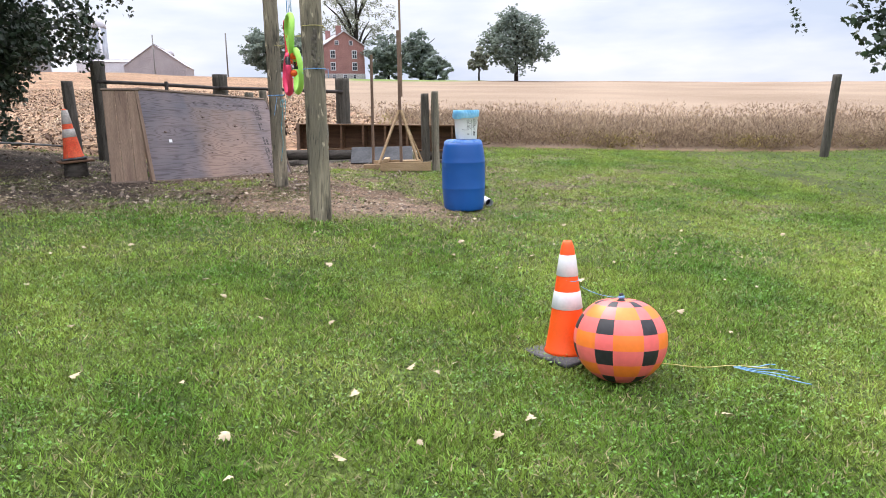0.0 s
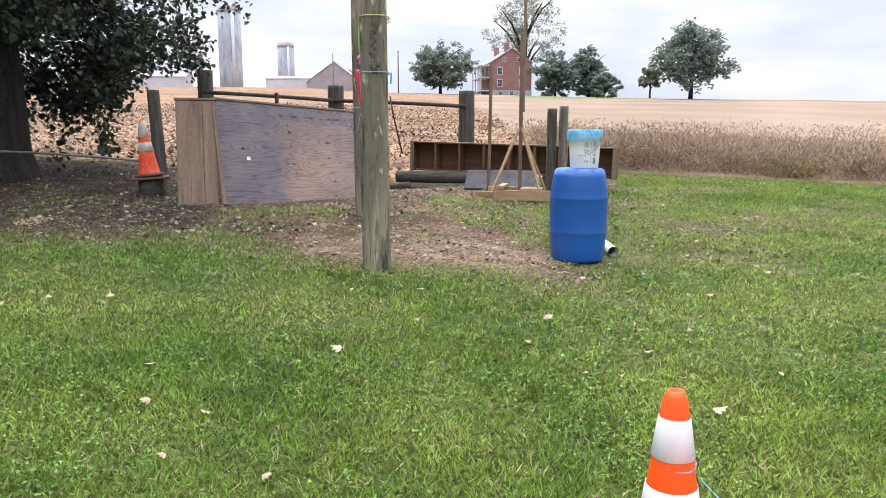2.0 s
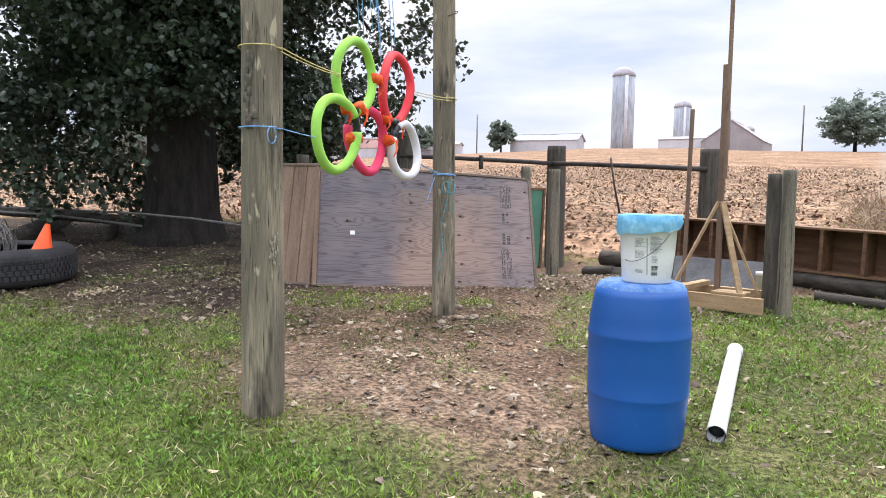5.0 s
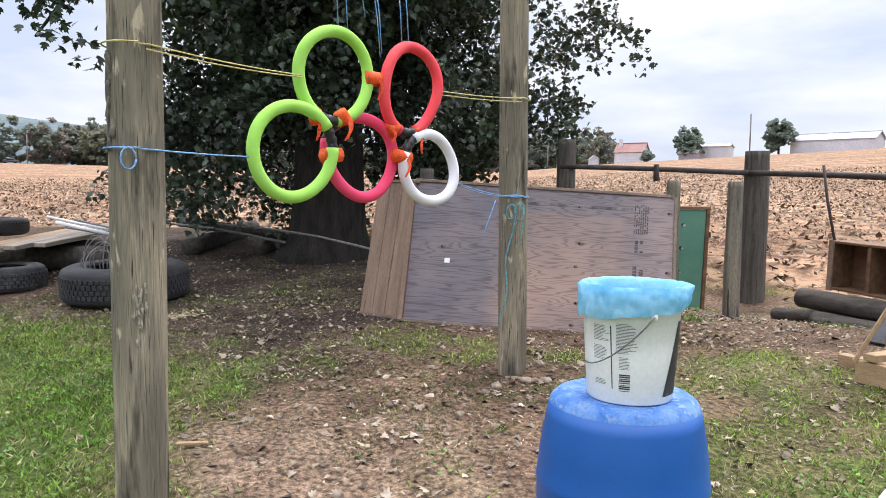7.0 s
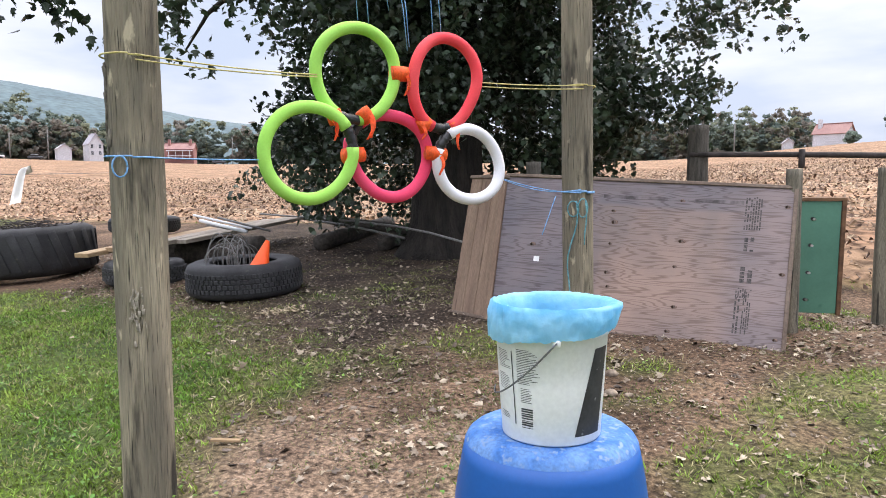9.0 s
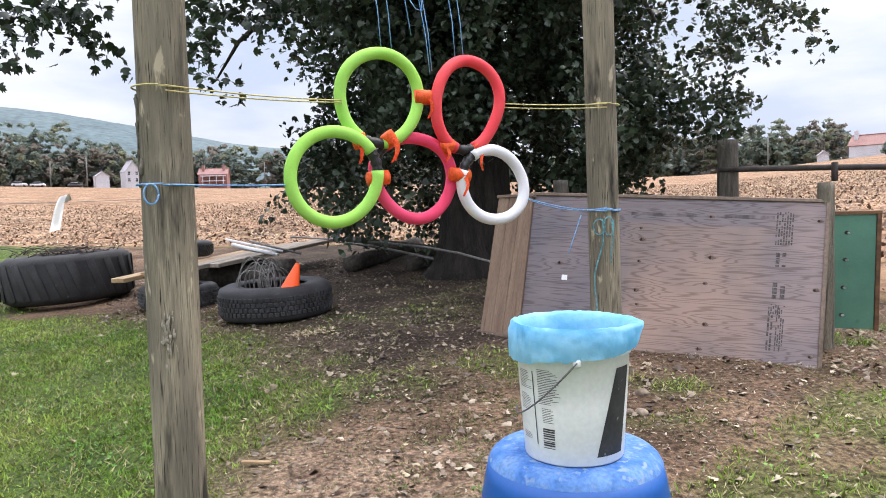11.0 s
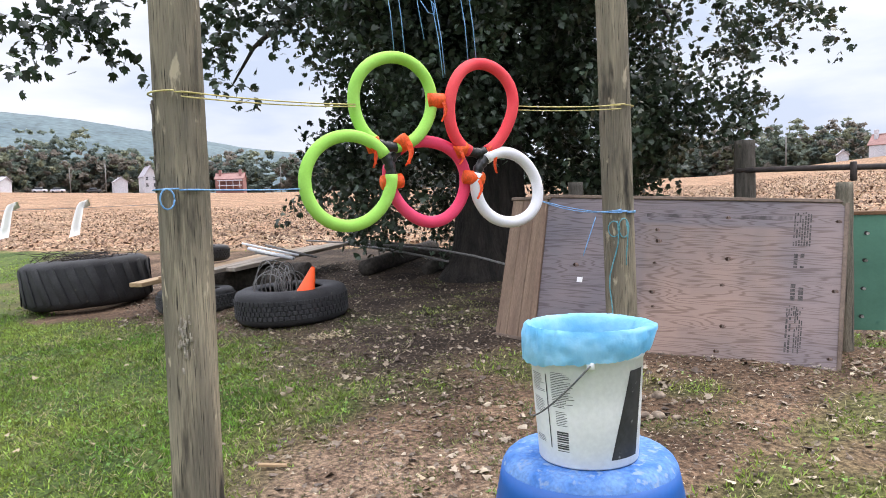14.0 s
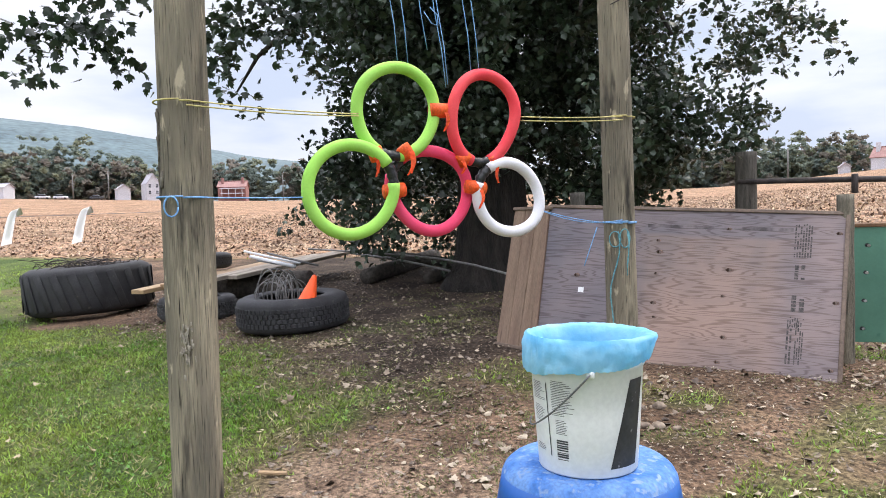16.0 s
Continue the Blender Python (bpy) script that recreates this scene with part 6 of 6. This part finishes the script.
def silo(az, d, r, h, label, lift=0.0):
    x, y, z = far_spot(az, d)
    t = thing("silo", label, "silo", pose(x, y, z - 1 + lift), "silos")
    part("shaft", lathe([(r, 0.0), (r, h * 0.3), (r, h * 0.6), (r, h)], 32), HAZED_CONCRETE, t)
    part("dome", lathe([(r * 1.03, h)] + [(r * 1.03 * math.cos(a), h + r * 0.9 * math.sin(a)) for a in (0.25, 0.5, 0.75, 1.0, 1.25, 1.5)], 32), FAR_ROOF, t)
    a = math.atan2(CY - y, CX - x) + 0.25
    part("chute", tube([(1.06 * r * math.cos(a), 1.06 * r * math.sin(a), 0), (1.06 * r * math.cos(a), 1.06 * r * math.sin(a), h)], 0.45, 8), FAR_WHITE, t, "white ladder chute")


silo(-20.6, 200, 2.95, 21.6, "tall grey concrete silo with a domed top")
silo(-16.3, 300, 3.3, 25.5, "grey concrete silo with a domed top")
silo(-11.75, 290, 2.4, 16.0, "grey silo behind a barn roof")


def pole_far(az, d, h):
    x, y, z = far_spot(az, d)
    single("utility_pole", tube([(0, 0, -1), (0, 0, h)], 0.16, 6), CABLE, "thin far utility pole", "utility pole", pose(x, y, z), "utility poles")


for az, d, h in ((-97.0, 255, 9.5), (-99.3, 255, 8), (-84.6, 255, 9), (-12.9, 220, 14), (-8.0, 160, 9.0), (-31.8, 180, 9.5), (-46.5, 200, 8)):
    pole_far(az, d, h)
for az in (-101.2, -100.1, -97.8, -85.6):
    x, y, z = far_spot(az, 252)
    car = thing("car", "small parked car across the valley field", "car", pose(x, y, z, 0, 0, 95), "parked cars")
    part("body", slab(4.2, 1.8, 0.75, (0, 0, 0.65), 0.2), FAR_WHITE if az < -98 else DARK_SHEET, car)
    part("cabin", slab(2.2, 1.6, 0.6, (-0.2, 0, 1.3), 0.2), GLASS_DARK, car)
    for wx in (-1.3, 1.3):
        for wy in (-0.8, 0.8):
            part("wheel", lathe([(0.33, -0.1), (0.33, 0.1)], 16), RUBBER, car, m=pose(wx, wy, 0.33, 90))

# ---------- plants on the ground ----------


def scatter(x0, x1, y0, y1, n, keep, seed):
    r = np.random.default_rng(seed)
    px_ = r.uniform(x0, x1, n)
    py_ = r.uniform(y0, y1, n)
    ok = r.random(n)
    out = []
    for a, b, c in zip(px_, py_, ok):
        if c < keep(a, b):
            out.append((a, b, ground_z(a, b)))
    return np.array(out)


def grass_keep(x, y):
    b, f = masks(x, y)
    k = (1 - b) ** 1.3 * (1 - f)
    return k * (0.75 + 0.6 * noise.noise((x * 1.3, y * 1.3, 3.0)))


def inside(x, y, x0, x1, y0, y1, soft=0.9):
    """One in the middle of a stretch of lawn, falling off unevenly to its margins."""
    w_ = 0.35 * noise.noise((x * 1.1, y * 1.1, 77))
    return smooth(0, soft, min(x - x0, x1 - x, y - y0, y1 - y) + w_)


def blades(name, label, pts, per, height, width, material, seed, tilt=0.6, category="grass"):
    r = np.random.default_rng(seed)
    c = np.repeat(pts, per, axis=0)
    n = len(c)
    c[:, :2] += r.normal(size=(n, 2)) * 0.025
    u = unit(np.c_[r.normal(size=(n, 2)) * tilt, np.ones(n)])
    side_ = unit(np.cross(u, r.normal(size=(n, 3))))
    h = height * r.uniform(0.5, 1.3, n)
    ob_ = new(name, quads(name, c - u * 0.01, side_, u, h, np.full(n, width) * r.uniform(0.7, 1.3, n), material, 0.2))
    return tagged(ob_, label, category, kind="stuff")


pts = scatter(-4.8, 6.0, -0.2, 5.2, 118000, lambda x, y: grass_keep(x, y) * inside(x, y, -4.8, 6.0, -0.2, 5.2), 1)
blades("grass", "short green lawn grass", pts, 4, 0.055, 0.0065, GRASS, 2, 0.8)
pts = scatter(-9.0, 8.5, 3.6, 15.4, 112000, lambda x, y: grass_keep(x, y) * inside(x, y, -9.0, 8.5, 3.6, 16), 3)
blades("grass", "short green lawn grass", pts, 5, 0.05, 0.0085, GRASS, 4, 0.8)
pts = scatter(-18, 17.0, -6, 17, 60000, lambda x, y: grass_keep(x, y) * inside(x, y, -18, 17, -6, 18, 3.0), 13)
blades("grass", "short green lawn grass", pts, 4, 0.055, 0.013, GRASS, 14, 0.8)
pts = scatter(-6.0, 6.0, 0.4, 12, 34000, lambda x, y: 0.55 * (1 - masks(x, y)[0]) * (1 - masks(x, y)[1]), 5)
blades("dry_grass", "straw coloured dead grass in the lawn", pts, 3, 0.06, 0.007, STRAW, 6, 1.2)

pts = scatter(-6.5, 5.0, 5.6, 12.5, 44000, lambda x, y: 0.75 * masks(x, y)[0] * (1 - masks(x, y)[1]) * smooth(-0.15, 0.45, noise.noise((x * 0.9, y * 0.9, 61)) + 0.6 * noise.noise((x * 3.1, y * 3.1, 62)) + 0.6 * smooth(9.5, 7.0, y) * smooth(0.6, -0.8, x) + 0.2 * smooth(0.8, 2.0, x)) * smooth(13.0, 8.5, y), 63)
blades("thin_grass", "thin olive grass and weeds on trodden soil", pts, 4, 0.032, 0.007, THIN_GRASS, 64, 1.1)


def clover(pts_, seed, size):
    r = np.random.default_rng(seed)
    c = np.repeat(pts_, 3, axis=0)
    n = len(c)
    c = c + np.c_[r.normal(size=(n, 2)) * 0.03, r.uniform(0.02, 0.055, n)]
    nor = unit(np.c_[r.normal(size=(n, 2)) * 0.35, np.ones(n)])
    u = unit(np.cross(nor, r.normal(size=(n, 3))))
    s = size * r.uniform(0.6, 1.3, n)
    tagged(new("clover", quads("clover", c, nor, u, s, s * 0.9, CLOVER, 0.15)), "low clover leaves among the lawn grass", "clover", kind="stuff")


clover(scatter(-4.2, 5.4, 0.4, 4.6, 34000, lambda x, y: 0.75 * grass_keep(x, y) * smooth(-0.5, 0.5, noise.noise((x, y, 30))), 7), 8, 0.017)
clover(scatter(-9, 8.0, 4.4, 14.5, 26000, lambda x, y: grass_keep(x, y) * smooth(-0.3, 0.4, noise.noise((x, y, 30))), 9), 10, 0.024)

# fallen leaves on soil and lawn
r = np.random.default_rng(40)
for nm, cnt, size_, shape in (("fallen_leaves", 9500, 0.05, 1), ("leaf_litter", 70000, 0.022, 0)):
    lp = scatter(-9.5, 4.5, 5.5, 13.5, cnt, lambda x, y: (masks(x, y)[0] * 0.85 + 0.02) * (0.25 + 0.75 * smooth(1.2, 4.6, math.hypot(x + 6.75, y - 10.7))), 41 + shape)
    n = len(lp)
    nor = unit(np.c_[r.normal(size=(n, 2)) * 0.4, np.ones(n)])
    u = unit(np.cross(nor, r.normal(size=(n, 3))))
    s = size_ * r.uniform(0.45, 1.35, n)
    lp = lp + np.array([0, 0, 0.014])
    me = lobed(nm, lp, nor, u, s, DRY_LEAF, 0.2) if shape else quads(nm, lp, nor, u, s * 1.3, s * 0.45, DRY_LEAF, 0.2)
    tagged(new(nm, me), "scattered dry brown leaves on bare soil" if shape else "fine dry leaf crumbs and twigs on bare soil", "leaves", kind="stuff")
lp = scatter(-5, 5, 0.5, 9, 130, lambda x, y: 0.9, 43)
n = len(lp)
nor = unit(np.c_[r.normal(size=(n, 2)) * 0.3, np.ones(n)])
u = unit(np.cross(nor, r.normal(size=(n, 3))))
s = 0.055 * r.uniform(0.5, 1.4, n)
tagged(new("pale_leaves", lobed("pale_leaves", lp + np.array([0, 0, 0.05]), nor, u, s, PALE_CHIP, 0.2)), "pale dry leaves lying on the lawn", "leaves", kind="stuff")
# straw-coloured chips in a heap on the soil
lp = np.c_[r.normal(size=(260, 2)) * np.array([0.07, 0.13]) + np.array([-3.80, 7.72]), np.zeros(260)]
lp[:, 2] = [ground_z(a, b) + 0.02 + 0.02 * random.random() for a, b in lp[:, :2]]
nor = unit(np.c_[r.normal(size=(260, 2)) * 0.4, np.ones(260)])
u = unit(np.cross(nor, r.normal(size=(260, 3))))
s = 0.032 * r.uniform(0.5, 1.4, 260)
tagged(new("wood_chips", quads("wood_chips", lp, nor, u, s, s * 0.6, PALE_CHIP, 0.2)), "small heap of pale wood chips on soil", "wood chips", kind="stuff")
# stones
rd = random.Random(17)
for k in range(34):
    if k < 12:
        x, y = -0.50 + rd.gauss(0, 0.14), 9.22 + rd.gauss(0, 0.2)
    else:
        x, y = rd.uniform(-3.5, 2.0), rd.uniform(7.0, 11.8)
        if masks(x, y)[0] < 0.3:
            continue
    sz = rd.uniform(0.018, 0.05) * (1.0 if k < 12 else 0.55)
    bm = bmesh.new()
    bmesh.ops.create_icosphere(bm, subdivisions=2, radius=sz)
    for v in bm.verts:
        v.co *= 1 + 0.35 * noise.noise(v.co * (1.2 / sz) + Vector((k * 3.1, 0, 0)))
        v.co.z *= 0.6
    single("stone", bm, STONE, "small tan stone on bare soil", "stone", pose(x, y, ground_z(x, y) + sz * 0.2, 0, 0, rd.uniform(0, 360)), "stones")
single("stick", slab(0.16, 0.03, 0.015, bevel=0.003), NEW_WOOD, "short pale wood splinter on soil", "stick", pose(-0.64, 6.95, ground_z(-0.64, 6.95) + 0.03, 0, 4, 75), smooth_faces=False)

# ripe crop and stubble
def crop(name, label, pts_, per, height, width, seed, material):
    r_ = np.random.default_rng(seed)
    c = np.repeat(pts_, per, axis=0)
    n_ = len(c)
    c = c + np.c_[r_.normal(size=(n_, 2)) * 0.14, r_.uniform(0, 0.78, n_) * height]
    u_ = unit(np.c_[r_.normal(size=(n_, 2)) * 0.75, r_.uniform(0.1, 1.4, n_)])
    side_ = unit(np.cross(u_, r_.normal(size=(n_, 3))))
    h = height * r_.uniform(0.1, 0.34, n_)
    tagged(new(name, quads(name, c, side_, u_, h, width * r_.uniform(0.5, 1.5, n_), material, 0.2)), label, "crop", kind="stuff")


pts = scatter(1.6, 26, 15, 19, 5200, lambda x, y: crop_here(x, y), 50)
crop("ripe_crop", "dry tan standing crop", pts, 34, 0.72, 0.015, 51, CROP)
pts = scatter(1.6, 26, 15, 22, 4200, lambda x, y: crop_here(x, y) * smooth(-0.2, 0.35, noise.noise((x * 0.5, y * 0.5, 71))), 56)
crop("crop_leaves", "yellow olive leaves low in a ripening crop", pts, 18, 0.42, 0.035, 57, CROP_LEAF)
pts = scatter(0, 50, 19, 34, 9000, lambda x, y: crop_here(x, y) * smooth(34, 19, y), 52)
crop("ripe_crop", "dry tan standing crop", pts, 9, 0.55, 0.03, 53, CROP)
pts = scatter(-60, 2.5, -12, 55, 42000, lambda x, y: masks(x, y)[1] * (1 - crop_here(x, y)) * smooth(75, 12, math.hypot(x - 1, y - 9)), 54)
r = np.random.default_rng(55)
c = np.repeat(pts, 4, axis=0)
n = len(c)
c = c + np.c_[r.normal(size=(n, 2)) * 0.12, np.full(n, 0.02)]
nor = unit(np.c_[r.normal(size=(n, 2)) * 0.6, np.ones(n)])
u = unit(np.cross(nor, r.normal(size=(n, 3))))
s = 0.14 * r.uniform(0.4, 1.4, n)
tagged(new("stubble", quads("stubble", c, nor, u, s, s * 0.35, CROP, 0.25)), "broken straw and husks on a harvested field", "stubble", kind="stuff")
# white rags on the fence by the field
for k, (x, y, z) in enumerate(((-13.5, 4.15, 1.75), (-13.8, 2.75, 1.75))):
    bm = bmesh.new()
    prev = None
    for i in range(9):
        f = i / 8
        row = [bm.verts.new((x + 0.05 * math.sin(5 * f), y - 0.30 * f + w_ * (0.10 + 0.07 * f), z + 0.16 * math.sin(3.1 * f ** 0.5) - 0.62 * f * f + 0.04 * w_)) for w_ in (-0.6, -0.2, 0.2, 0.6)]
        if prev:
            for j in range(3):
                bm.faces.new((prev[j], prev[j + 1], row[j + 1], row[j]))
        prev = row
    bmesh.ops.solidify(bm, geom=bm.faces[:], thickness=0.003)
    single("rag", bm, WHITE_PLASTIC, "white cloth strip hung on a wire", "rag", group="white rags")
cord(sag((-15.3, 6.2, 1.80), (-13.2, -1.0, 1.72), 0.03, 10), 0.006, WIRE, "thin fence wire at the stubble field's edge")
pts = scatter(-60, 2.5, -12, 55, 52000, lambda x, y: masks(x, y)[1] * (1 - crop_here(x, y)) * smooth(75, 12, math.hypot(x - 1, y - 9)), 58)
r = np.random.default_rng(59)
c = np.repeat(pts, 2, axis=0)
n = len(c)
c = c + np.c_[r.normal(size=(n, 2)) * 0.15, np.full(n, 0.015)]
nor = unit(np.c_[r.normal(size=(n, 2)) * 0.9, np.ones(n)])
u = unit(np.cross(nor, r.normal(size=(n, 3))))
s = 0.11 * r.uniform(0.4, 1.5, n)
tagged(new("clods", quads("clods", c, nor, u, s, s * 0.6, CLOD, 0.3)), "dark clods and stalk butts on a harvested field", "clods", kind="stuff")
